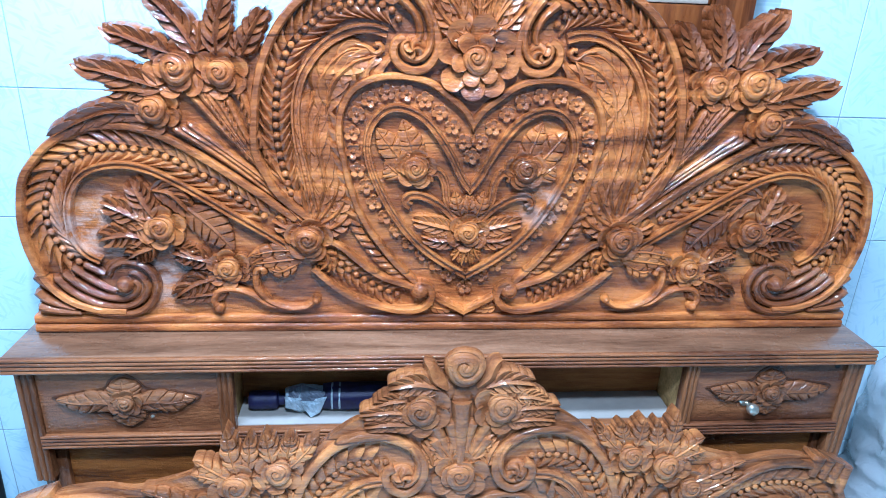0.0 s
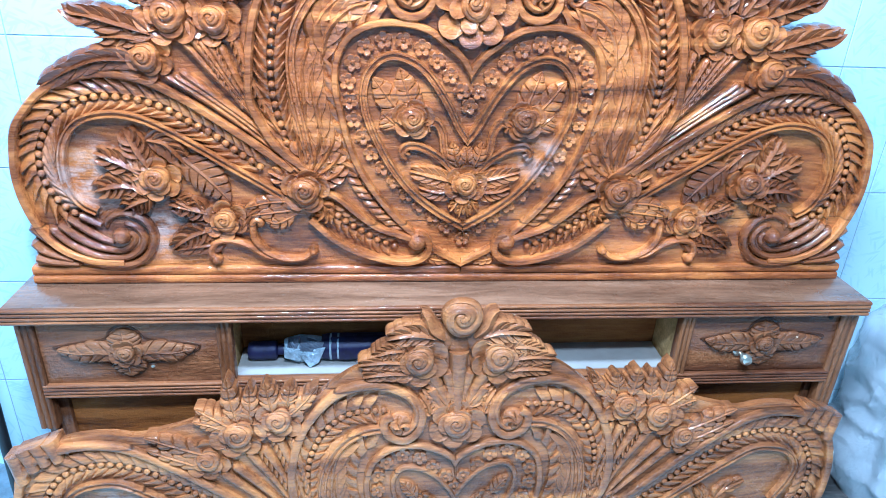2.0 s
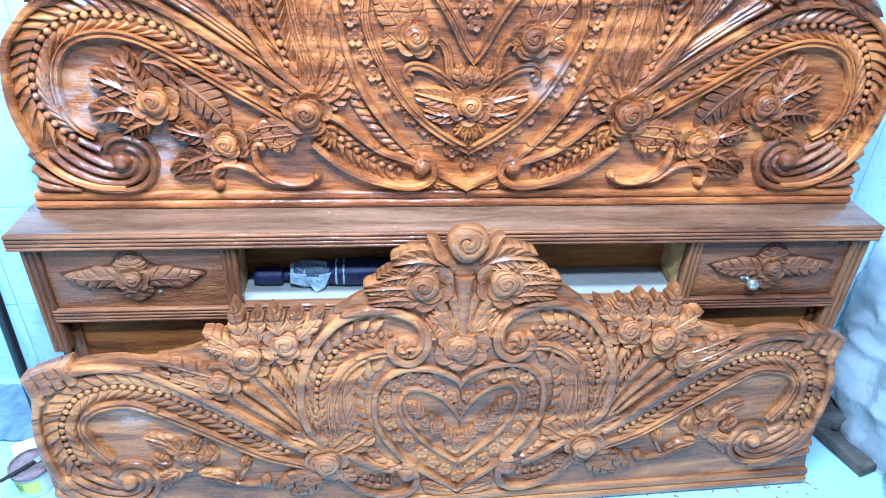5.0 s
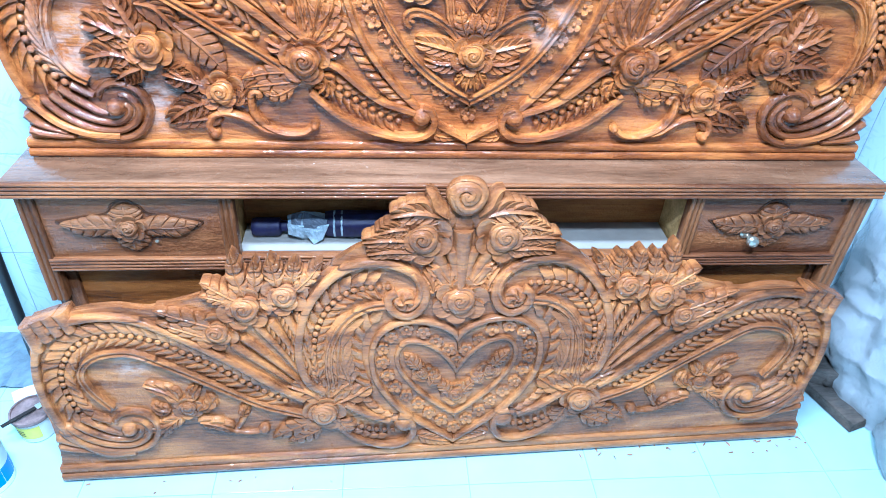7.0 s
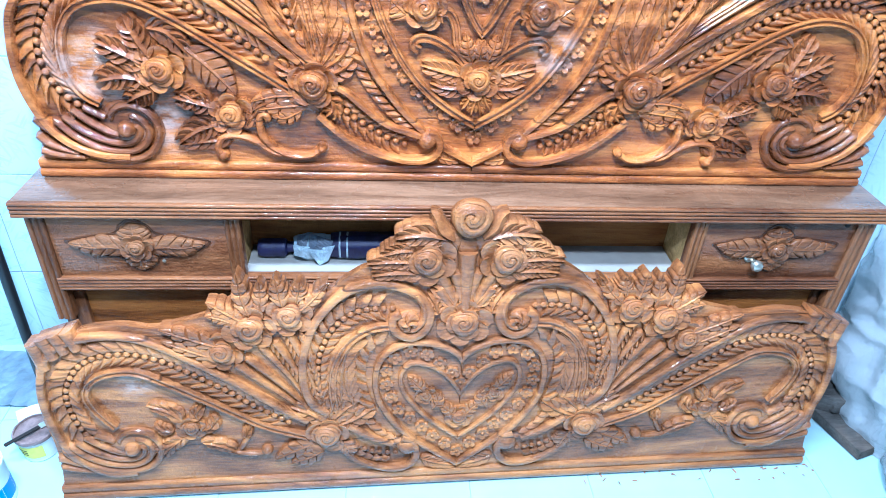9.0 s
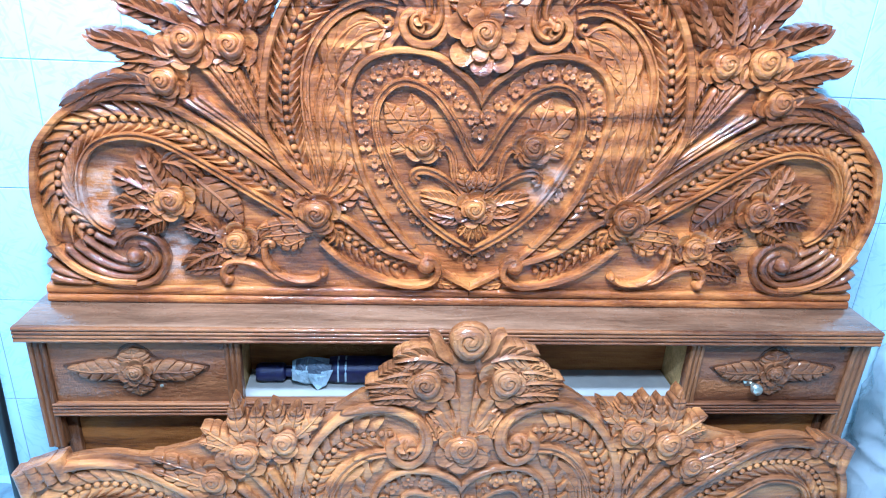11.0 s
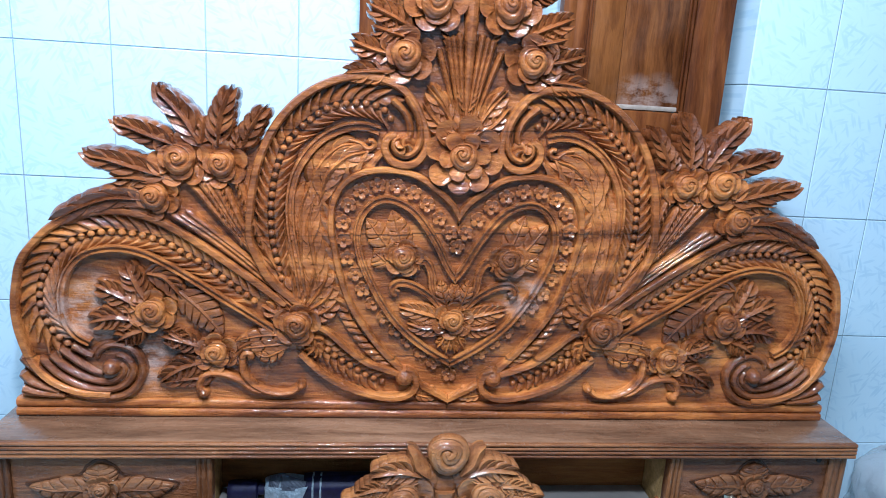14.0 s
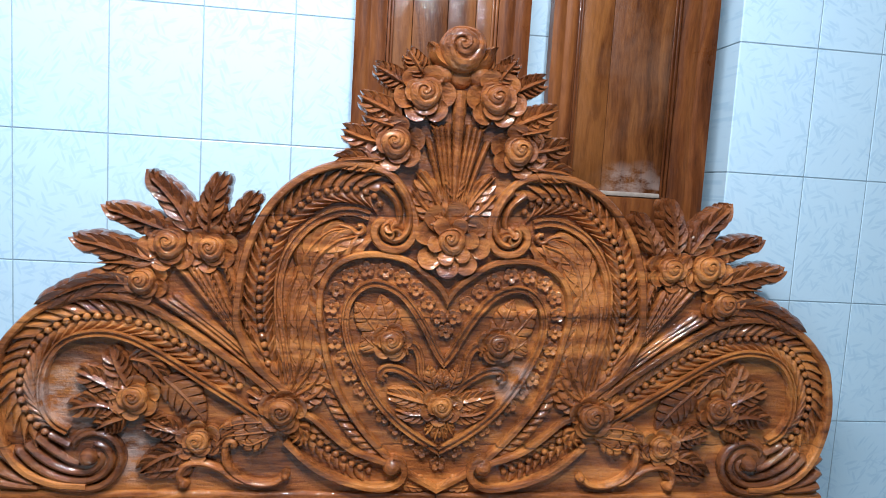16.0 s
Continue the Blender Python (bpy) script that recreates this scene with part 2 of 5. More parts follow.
def frames_of(c):
    t = np.gradient(c, axis=0)
    t /= np.linalg.norm(t, axis=1)[:, None] + 1e-9
    return t, np.stack([-t[:, 1], t[:, 0]], 1)


def ribbon(geo, pts, prof, start=1.0, end=1.0, lift=0.0, step=0.006, hs=None, cap=0.0, half=False):
    """A moulding of the cross-section prof [(offset, height)] swept along a curve; it widens or narrows from start to end."""
    c = spline(pts, step)
    _, n = frames_of(c)
    w = np.linspace(start, end, len(c))
    if cap:
        x = np.linspace(0, 1, len(c))
        w = w * np.sqrt(np.clip(np.minimum(x, 1 - x) / cap + 0.04, 0, 1))
    hw = w ** 0.6 if hs is None else np.full(len(c), hs)
    g = np.zeros((len(c), len(prof), 3))
    for j, (o, h) in enumerate(prof):
        g[:, j, :2] = c + n * (o * w)[:, None]
        g[:, j, 2] = lift + np.where(h > 0, h * hw, h)
    if half:
        g[:, :, 0] = np.minimum(g[:, :, 0], 0.0)
    geo.grid(g)
    geo.fan(g[0][::-1])
    geo.fan(g[-1])


def round_prof(w, h, k=7):
    return [(-w, -0.012)] + [(-w * math.cos(math.pi * i / (k - 1)), h * math.sin(math.pi * i / (k - 1)) ** 0.8) for i in range(k)] + [(w, -0.012)]


def rim_prof(w, h):
    """A rim with a bead on each side of a shallow hollow."""
    return [(-w, -0.012), (-w, h * 0.75), (-w * 0.8, h), (-w * 0.45, h), (-w * 0.25, h * 0.72), (w * 0.25, h * 0.72), (w * 0.45, h), (w * 0.8, h), (w, h * 0.75), (w, -0.012)]


def flat_prof(w, h):
    return [(-w, -0.012), (-w, h * 0.55), (-w * 0.86, h * 0.84), (-w * 0.55, h * 0.98), (0, h), (w * 0.55, h * 0.98), (w * 0.86, h * 0.84), (w, h * 0.55), (w, -0.012)]


def leaflets(geo, pts, near, far, pitch, height=0.017, lean=0.9, base=0.0, grow=(1.0, 1.0), trim=0.0):
    """A row of slanting blades along a curve, each from the offset near to the offset far on its left (negative: right)."""
    c = spline(pts, 0.002)
    t, n = frames_of(c)
    bend = np.gradient(np.unwrap(np.arctan2(t[:, 1], t[:, 0])), 0.002)
    bend = np.convolve(np.pad(bend, 10, "edge"), np.ones(21) / 21, "valid")
    total = 0.002 * (len(c) - 1)
    count = int((total - trim) / pitch)
    for k in range(count):
        i0 = min(len(c) - 1, int((k + 0.3) * pitch / 0.002))
        p, tt, nn = c[i0], t[i0], n[i0]
        gsc = grow[0] + (grow[1] - grow[0]) * k / max(1, count - 1)
        f = near + (far - near) * gsc
        span = abs(f - near)
        jit = 1 + 0.08 * math.sin(k * 12.9898 + near * 700)
        rows = 7
        g = np.zeros((rows, 6, 3))
        for r in range(rows):
            s = r / (rows - 1)
            mid = p + nn * (near + (f - near) * s) + tt * (lean * span * (s ** 1.5) * jit)
            half = pitch * (0.57 * (1 - 0.50 * s ** 4) + 0.02) * min(1.9, max(0.4, 1 - bend[i0] * (near + (f - near) * s)))
            lo, hi = -half, half
            hh = height * (0.62 + 0.42 * math.sin(math.pi * (0.1 + 0.75 * s))) * jit
            for j, (a, h) in enumerate(((lo, -0.006), (lo, 0.30 * hh), (lo * 0.35, 0.64 * hh), (hi * 0.45, hh), (hi * 0.9, 0.97 * hh), (hi, -0.006))):
                q = mid + tt * a
                g[r, j] = (q[0], q[1], base + h)
        if near > far:
            g = g[::-1]
        geo.grid(g)


LOBE_TOP = (0, 0.34, 0.58, 0.84, 1.0, 0.72, 0.30, 0)


def blade(geo, pts, hw, height, depth=0.012, lift=0.0, ridge=0.25, rows=10, top=(0, 0.16, 0.46, 0.72, 1.1, 0.58, 0.14, 0)):
    """One pointed blade of a carved leaf: a rounded ridge to one side of its middle, steep sides, a pointed tip."""
    c = spline(pts, count=rows)
    t, n = frames_of(c)
    cols = (-1, -1, -0.8, -0.4, ridge, 0.7, 1, 1)
    g = np.zeros((rows, len(cols), 3))
    for i in range(rows):
        s = i / (rows - 1)
        w = hw * (1.62 * (s + 0.08) ** 0.5 * (1 - s) ** 0.62 + 0.03)
        for j, a in enumerate(cols):
            q = c[i] + n[i] * (a * w)
            h = height * top[j] * (0.72 + 0.42 * math.sin(math.pi * (0.15 + 0.72 * s)) - 0.12 * s)
            g[i, j] = (q[0], q[1], lift + (h if 0 < j < len(cols) - 1 else -depth))
    geo.grid(g)
    geo.fan(g[0][::-1])


LOBE_STEP = (0.0, 0.11, 0.34, 0.56, 0.76, 0.90)
LOBE_EDGE = (0.0, 0.40, 0.72, 0.93, 1.0, 0.62)
LOBE_RIDGE = (-0.35, 0.70, 0.90, 1.0, 1.0, 0.82)


def leaf(geo, pts, hw, lobes=5, height=0.02, depth=0.012, lift=0.0, notch=0.15, lean=0.6):
    """A carved leaf: a raised midrib, gouged veins sweeping forward from it, and a lobed edge."""
    per = len(LOBE_EDGE)
    rows = max(3, round(0.9 * lobes)) * per + 1
    line = spline(pts, count=161)
    t, n = frames_of(line)
    at = [min(1.0, (i // per + LOBE_STEP[i % per]) * per / (rows - 1)) for i in range(rows)]
    pick = [int(round(160 * x)) for x in at]
    c, t, n = line[pick], t[pick], n[pick]
    cols = (-1, -1, -0.9, -0.62, -0.34, -0.13, 0, 0.13, 0.34, 0.62, 0.9, 1, 1)
    g = np.zeros((rows, len(cols), 3))
    for i in range(rows):
        s = at[i]
        edge, ridge = LOBE_EDGE[i % per], LOBE_RIDGE[i % per]
        env = hw * (1.9 * (s + 0.12) ** 0.42 * (1 - s) ** 0.8 + 0.03)
        body = height * (0.74 + 0.36 * math.sin(math.pi * (0.15 + 0.75 * s)))
        for j, a in enumerate(cols):
            w = abs(a)
            out = env * (1 - notch * (1 - edge) * w)
            q = c[i] + n[i] * (a * out) + t[i] * (lean * (1 - 0.9 * s * s) * env * w ** 1.25)
            if w == 0:
                h = 1.02
            elif w < 0.2:
                h = 0.84 + 0.04 * ridge
            elif w < 0.5:
                h = 0.78 + 0.16 * ridge
            elif w < 0.8:
                h = 0.66 + 0.28 * ridge
            elif w < 1:
                h = 0.46 + 0.34 * ridge
            else:
                h = 0.30 + 0.28 * ridge
            g[i, j] = (q[0], q[1], lift + (body * h if 0 < j < len(cols) - 1 else -depth))
    geo.grid(g)
    geo.fan(g[0][::-1])
    geo.fan(g[-1])


def feather(geo, pts, hw, lobes=5, height=0.02, depth=0.012, lift=0.0):
    """A carved acanthus leaf: comma-shaped lobes sweeping forward from both sides of a midrib, the last one its tip."""
    line = spline(pts, count=161)
    t, n = frames_of(line)
    length = float(np.sum(np.linalg.norm(np.diff(line, axis=0), axis=1)))
    step = 0.74 / lobes

    def on(x):
        return min(160, max(0, int(round(160 * x))))

    body = [tuple(line[on(x)]) for x in (0.0, 0.35, 0.7, 0.97)]
    blade(geo, body, hw * 0.72, height * 0.70, depth, lift, 0.0, 12, LOBE_TOP)
    for side in (1, -1):
        for k in range(lobes):
            x = 0.02 + step * (k + (0.35 if side < 0 else 0.0))
            env = side * hw * (0.62 + 0.55 * math.sin(math.pi * min(1.0, 0.18 + 0.86 * x))) * (1.0 - 0.66 * x)
            a, b, c, d = on(x), on(x + 0.09), on(x + 0.20), on(x + 0.34)
            path = [tuple(line[a]), tuple(line[b] + n[b] * env * 0.52), tuple(line[c] + n[c] * env * 0.86), tuple(line[d] + n[d] * env * (0.92 - 0.3 * x))]
            blade(geo, path, length * step * 0.56 + 0.0015, height * (0.88 + 0.08 * math.sin(3.1 * k + hw * 900)), depth, lift, 0.35 * side, 9, LOBE_TOP)
    tip = [tuple(line[on(x)]) for x in (0.05, 0.4, 0.7, 0.88, 1.0)]
    blade(geo, tip, hw * 0.30 + 0.002, height * 1.06, depth, lift, 0.15, 14, LOBE_TOP)


def swirl(geo, u, v, r, height, arms=7, twist=0.9, hand=1):
    """A round boss cut into ridges that wind to its middle."""
    nr, na = 14, arms * 10
    g = np.zeros((nr + 1, na, 3))
    for i in range(nr + 1):
        s = min(1.0, i / (nr - 1))
        for j in range(na):
            a = -2 * math.pi * j / na
            fr = (hand * arms * a / (2 * math.pi) + arms * twist * 0.35 * s ** 0.6) % 1.0
            ridge = 1 - (1 - fr) ** 1.6 * (1 if fr > 0.04 else 0.3)
            h = height * math.sqrt(max(0, 1 - 0.85 * s * s)) * (1 - 0.55 * (1 - ridge) * min(1, 3.5 * s))
            g[i, j] = (u + r * (s + 0.01) * math.cos(a), v + r * (s + 0.01) * math.sin(a), h if i < nr else -0.01)
    geo.grid(g, True)


def unit_rose(bud=0.56, petals=6, inner=4, seed=0):
    """A carved rose of radius 1: the spiral bud, and the cupped petals of its two rings."""
    rnd = random.Random(seed)
    leaves_of_it = []

    def ring(k, r0, r1, h0, h1, wide, off):
        for i in range(k):
            th = off + 2 * math.pi * i / k + rnd.uniform(-0.08, 0.08)
            rr = r1 * rnd.uniform(0.94, 1.04)
            geo = Geo()
            g = np.zeros((8, 11, 3))
            for a in range(11):
                x = -1 + a / 5
                for r in range(8):
                    s = min(1.0, r / 6)
                    out = r0 + (rr - r0) * s * (0.42 + 0.58 * math.sqrt(max(0, 1 - (0.98 * x) ** 2)))
                    ang = th + x * wide * (0.62 + 0.38 * math.sin(math.pi * (0.15 + 0.6 * s)))
                    h = h0 + (h1 - h0) * s ** 1.5 + 0.06 * x - 0.07 * x * x
                    if r == 6:
                        h -= 0.05
                    if r == 7:
                        h = h0 - 0.45
                    g[r, a] = (out * math.cos(ang), out * math.sin(ang), h)
            geo.grid(g)
            leaves_of_it.append(geo)

    ring(petals, 0.34, 1.0, 0.14, 0.50, math.pi / petals * 1.22, 0.3)
    ring(inner, 0.20, max(bud * 1.26, 0.66 if bud < 0.4 else 0), 0.32, 0.56, math.pi / inner * 1.0, 0.9)
    core = Geo()
    nr, na = 26, 48
    g = np.zeros((nr, na, 3))
    for i in range(nr):
        s = i / (nr - 1)
        for j in range(na):
            a = -2 * math.pi * j / na
            fr = (1.9 * s ** 0.75 - a / (2 * math.pi) + 0.15) % 1.0
            r = bud * s * (1 + 0.04 * math.sin(3 * a))
            groove = 0.11 * math.exp(-((fr - 0.5) / 0.11) ** 2) + 0.05 * (0.5 - fr)
            h = 0.34 + 1.0 * bud * math.sqrt(max(0, 1 - 0.93 * s * s)) - groove * min(1, 6 * s) * (s < 0.97)
            if i == nr - 1:
                h = 0.15
            g[i, j] = (r * math.cos(a) - 0.06 * (1 - s), r * math.sin(a) + 0.14 * (1 - s), h)
    core.grid(g, True)
    return core, leaves_of_it


def unit_flower():
    geo = Geo()
    na = 40
    rows = []
    for s, hh in ((0.05, 0.30), (0.36, 0.16), (0.62, 0.26), (0.86, 0.42), (1.0, 0.36), (1.02, -0.4)):
        row = []
        for j in range(na):
            a = -2 * math.pi * j / na
            lobe = abs(math.cos(2.5 * a))
            r = s * (0.70 + 0.30 * lobe ** 0.6)
            row.append((r * math.cos(a), r * math.sin(a), hh * (0.50 + 0.50 * lobe ** 0.7) if hh > 0 else hh))
        rows.append(row)
    geo.grid(np.array(rows), True)
    dome(geo, 0, 0, 0.26, 0.34, 0.14)
    return geo


def dome(geo, u, v, r, height, lift=0.0, na=12, nr=5):
    g = np.zeros((nr, na, 3))
    for i in range(nr):
        ph = math.pi / 2 * i / (nr - 1)
        for j in range(na):
            a = -2 * math.pi * j / na
            g[i, j] = (u + r * math.sin(ph + 1e-3) * math.cos(a), v + r * math.sin(ph + 1e-3) * math.sin(a), lift + height * math.cos(ph))
    geo.grid(g, True)


def box(bm, a, b, bevel=0.0):
    """An axis-aligned block from corner a to corner b, with bevelled edges."""
    r = bmesh.ops.create_cube(bm, size=1)
    for v in r["verts"]:
        v.co = [a[i] + (b[i] - a[i]) * (v.co[i] + 0.5) for i in range(3)]
    if bevel:
        es = {e for v in r["verts"] for e in v.link_edges}
        bmesh.ops.bevel(bm, geom=list(es), offset=bevel, segments=2, profile=0.5, affect="EDGES")


def part(name, bm, material, parent=None, label="", smooth=True, angle=35):
    bmesh.ops.recalc_face_normals(bm, faces=bm.faces)
    me = bpy.data.meshes.new(name)
    bm.to_mesh(me)
    bm.free()
    if smooth:
        me.polygons.foreach_set("use_smooth", [True] * len(me.polygons))
        me.set_sharp_from_angle(angle=radians(angle))
    me.materials.append(material)
    ob = new(name, me)
    ob.parent = parent
    if label:
        ob["label"] = label
    return ob


def block(name, a, b, material, parent=None, bevel=0.003, label=""):
    bm = bmesh.new()
    box(bm, a, b, bevel)
    return part(name, bm, material, parent, label)


def thing(name, m, label, category, group=""):
    ob = new(name)
    ob.matrix_world = m
    return tagged(ob, label, category, group)


# ---- room ----
WALL_Y, PILLAR_Y, CORNER = 0.23, 0.107, 0.659


def structure(name, a, b, material, label=""):
    return tagged(block(name, a, b, material, None, 0.0, label), kind="structure", label=label or name.replace("_", " ") + " of the room")


floor = structure("floor", (-2.2, -2.1, -0.12), (2.2, 0.5, -0.0015), GROUT, "white glazed floor with thin grey joints")
wall_back = structure("wall_back", (-1.9, WALL_Y + 0.0015, 0), (CORNER + 0.02, WALL_Y + 0.15, 2.8), GROUT, "back wall with pale blue glazed tiles")
pillar = structure("wall_pillar", (CORNER + 0.0015, PILLAR_Y + 0.0015, 0), (2.1, WALL_Y + 0.15, 2.8), GROUT, "projecting wall with pale blue leaf-patterned tiles")
wall_left = structure("wall_left", (-2.0, -2.0, 0), (-1.9, WALL_Y + 0.15, 2.8), PLASTER)
wall_right = structure("wall_right", (2.1, -2.0, 0), (2.2, WALL_Y + 0.15, 2.8), PLASTER)
# Unseen wall added close by, so the varnish mirrors it instead of bright floor.
unseen_wall_front = structure("unseen_wall_front", (-2.0, -2.1, 0), (2.2, -2.0, 2.8), PLASTER)
ceiling = structure("ceiling", (-2.0, -2.1, 2.8), (2.2, 0.5, 2.9), PLASTER)

# ---- headboard ----
headboard = thing("headboard", pose(0, 0, 0.688), "tall carved varnished teak headboard with heart and roses", "headboard")
footboard = thing("footboard", pose(-0.0165, -0.279, 0.006, -7.35, 0, 1.87) @ Matrix.Diagonal((1, 1, 0.98, 1)), "carved dull teak footboard with heart leaning on cabinet", "footboard")

ROSE_OPEN = unit_rose(0.36, 8, 6, 5)
ROSE, ROSE_TIGHT, FLOWER = unit_rose(0.52, 6, 3, 1), unit_rose(0.60, 5, 3, 2), unit_flower()
BEAD = Geo()
dome(BEAD, 0, 0, 1, 1, 0, 12, 5)


def rose_meshes(rose, material):
    return mesh_of("rose", rose[0], material, angle=42), [mesh_of("petal", q, material, angle=50) for q in rose[1]]


def put_rose(meshes, parent, m, name="rose"):
    ob = link(name, meshes[0], parent, m)
    for me in meshes[1]:
        link("petal", me, ob)
    return ob


class Carving:
    """Puts carved ornament on a board, each motif on both halves."""

    def __init__(self, board, material, scale):
        self.board, self.mat, self.k = board, material, scale
        self.rose_me = rose_meshes(ROSE, material)
        self.tight_me = rose_meshes(ROSE_TIGHT, material)
        self.open_me = rose_meshes(ROSE_OPEN, material)
        self.flower_me = mesh_of("small_flower", FLOWER, material, angle=45)
        self.bead_me = mesh_of("bead", BEAD, material)
        self.turn = 0

    def at(self, u, v, size, turn=0.0, flat=1.0, lift=0.0, flip=1):
        flat, lift = flat * self.k, lift * self.k
        return Matrix.Translation((u, -lift, v)) @ Euler((0, radians(turn), 0)).to_matrix().to_4x4() @ Matrix.Diagonal((flip * size, size * flat, size, 1))

    def roses(self, centre, size, tight=False, single=False, flat=0.75, lift=0.004):
        (u, v), = centre
        self.turn += 67
        me = self.open_me if size > 0.061 and single and not tight else self.tight_me if tight else self.rose_me
        for flip in ((1,) if single else (1, -1)):
            put_rose(me, self.board, self.at(0 if single else flip * u, v, size, flip * (self.turn % 40 - 20), flat, lift, flip))

    def beads(self, pts, size, lift=0.006):
        c = spline(pts, size * 2.6)
        for u, v in c:
            for flip in (1, -1):
                link("bead", self.bead_me, self.board, self.at(flip * u, v, size, 0, 1.0, lift))

    def flowers(self, pts, size, count, lift=0.006):
        c = spline(pts, count=count)
        for i, (u, v) in enumerate(c):
            for flip in ((1, -1) if abs(u) > size * 0.6 else (1,)):
                link("small_flower", self.flower_me, self.board, self.at(flip * u if abs(u) > size * 0.6 else 0, v, size, 31 * i % 72, 0.85, lift))

    def rim(self, name, pts, w, h, kind=rim_prof, start=1.0, end=1.0, lift=0.0, past=0.0):
        g = Geo()
        if past:
            p = np.array(pts)
            first, last = p[0] + (p[0] - p[1]) / np.linalg.norm(p[0] - p[1]) * past, p[-1] + (p[-1] - p[-2]) / np.linalg.norm(p[-1] - p[-2]) * past
            pts = [tuple(first)] + list(pts) + [tuple(last)]
        ribbon(g, pts, kind(w, h), start, end, lift, half=past > 0)
        both(name, g, self.mat, self.board, "", self.k)

    def stems(self, name, w, h, *curves, start=1.0, end=0.3, own_wood=None):
        g = Geo()
        for pts in curves:
            ribbon(g, pts, round_prof(w, h), start, end, cap=0.035)
            both(name, g, own_wood or self.mat, self.board, "", self.k)
            g = Geo()

    def row(self, pts, near, far, pitch, height=0.017, **more):
        g = Geo()
        leaflets(g, pts, near, far, pitch, height, **more)
        both("leaf_border", g, self.mat, self.board, "", self.k, 28)

    def leaves(self, hw, *curves, lobes=5, own_wood=None, **more):
        for pts in curves:
            g = Geo()
            if "notch" in more:
                leaf(g, pts, hw, lobes, **more)
            else:
                feather(g, pts, hw, min(lobes, 5), **more)
            both("leaf", g, own_wood or self.mat, self.board, "", self.k, 24)

    def boss(self, centre, r, h, arms=7, own_wood=None):
        (u, v), = centre
        for flip in (1, -1):
            g = Geo()
            swirl(g, flip * u, v, r, h, arms, 0.9, flip)
            link("scroll_boss", mesh_of("scroll_boss", g, own_wood or self.mat, False, 45, self.k), self.board)

    def snail(self, u, v, k, own_wood=None):
        """The strands of a scroll's lower end, winding into a round knob."""
        def at(*pts):
            return [(u + k * a, v + k * b) for a, b in pts]

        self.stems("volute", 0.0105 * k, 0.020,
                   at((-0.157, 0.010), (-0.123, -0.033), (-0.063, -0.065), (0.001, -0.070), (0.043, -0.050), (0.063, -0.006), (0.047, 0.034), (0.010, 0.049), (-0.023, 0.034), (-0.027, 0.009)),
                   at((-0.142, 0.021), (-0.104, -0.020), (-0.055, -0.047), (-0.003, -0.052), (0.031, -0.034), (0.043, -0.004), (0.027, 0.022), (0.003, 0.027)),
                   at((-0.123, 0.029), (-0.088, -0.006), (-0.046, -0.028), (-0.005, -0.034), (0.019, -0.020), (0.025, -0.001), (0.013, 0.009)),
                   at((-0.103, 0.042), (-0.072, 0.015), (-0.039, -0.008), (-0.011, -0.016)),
                   at((-0.080, 0.048), (-0.054, 0.032), (-0.032, 0.020)), start=1.0, end=0.85, own_wood=own_wood)
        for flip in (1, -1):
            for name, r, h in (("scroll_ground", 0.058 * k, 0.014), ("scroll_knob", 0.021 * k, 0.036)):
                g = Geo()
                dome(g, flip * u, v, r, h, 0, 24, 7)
                link(name, mesh_of(name, g, own_wood or self.mat, False, 60, self.k), self.board)

    def ball(self, centre, r, h):
        (u, v), = centre
        g = Geo()
        dome(g, u, v, r, h, 0, 18, 7)
        both("scroll_ball", g, self.mat, self.board, "", self.k)

    def panel(self, foot, half, thick, front=0.0):
        """The sawn board behind the carving, from one half of its outline."""
        left = foot + [tuple(p) for p in spline(half, 0.008)]
        ring = left + [(-u, v) for u, v in left[::-1]]
        bm = bmesh.new()
        vs = [bm.verts.new((u, -front, v)) for u, v in ring]
        f = bm.faces.new(vs)
        r = bmesh.ops.extrude_face_region(bm, geom=[f])
        bmesh.ops.translate(bm, verts=[e for e in r["geom"] if isinstance(e, bmesh.types.BMVert)], vec=(0, thick, 0))
        bmesh.ops.triangulate(bm, faces=[q for q in bm.faces if len(q.verts) > 4])
        part("panel", bm, self.mat, self.board, "", True, 30)

    def base(self, u0, u1, z0, z1, h, ribs=2):
        g = Geo()
        prof = []
        for i in range(ribs):
            a, b = z0 + (z1 - z0) * i / ribs, z0 + (z1 - z0) * (i + 1) / ribs
            hh = h * (1.0 if i == 0 else 0.8)
            prof += [(a, 0.25 * hh), (a + 0.1 * (b - a), 0.85 * hh), (a + 0.35 * (b - a), hh), (a + 0.7 * (b - a), hh), (b - 0.1 * (b - a), 0.85 * hh), (b, 0.25 * hh)]
        gr = np.zeros((2, len(prof) + 2, 3))
        full = [(z0, -0.035)] + prof + [(z1, -0.035)]
        for i, u in enumerate((u0, u1)):
            for j, (z, hh) in enumerate(full):
                gr[i, j] = (u, z, hh)
        g.grid(gr)
        g.fan(gr[0][::-1])
        g.fan(gr[1])
        link("base_moulding", mesh_of("base_moulding", g, self.mat, False, 62), self.board)


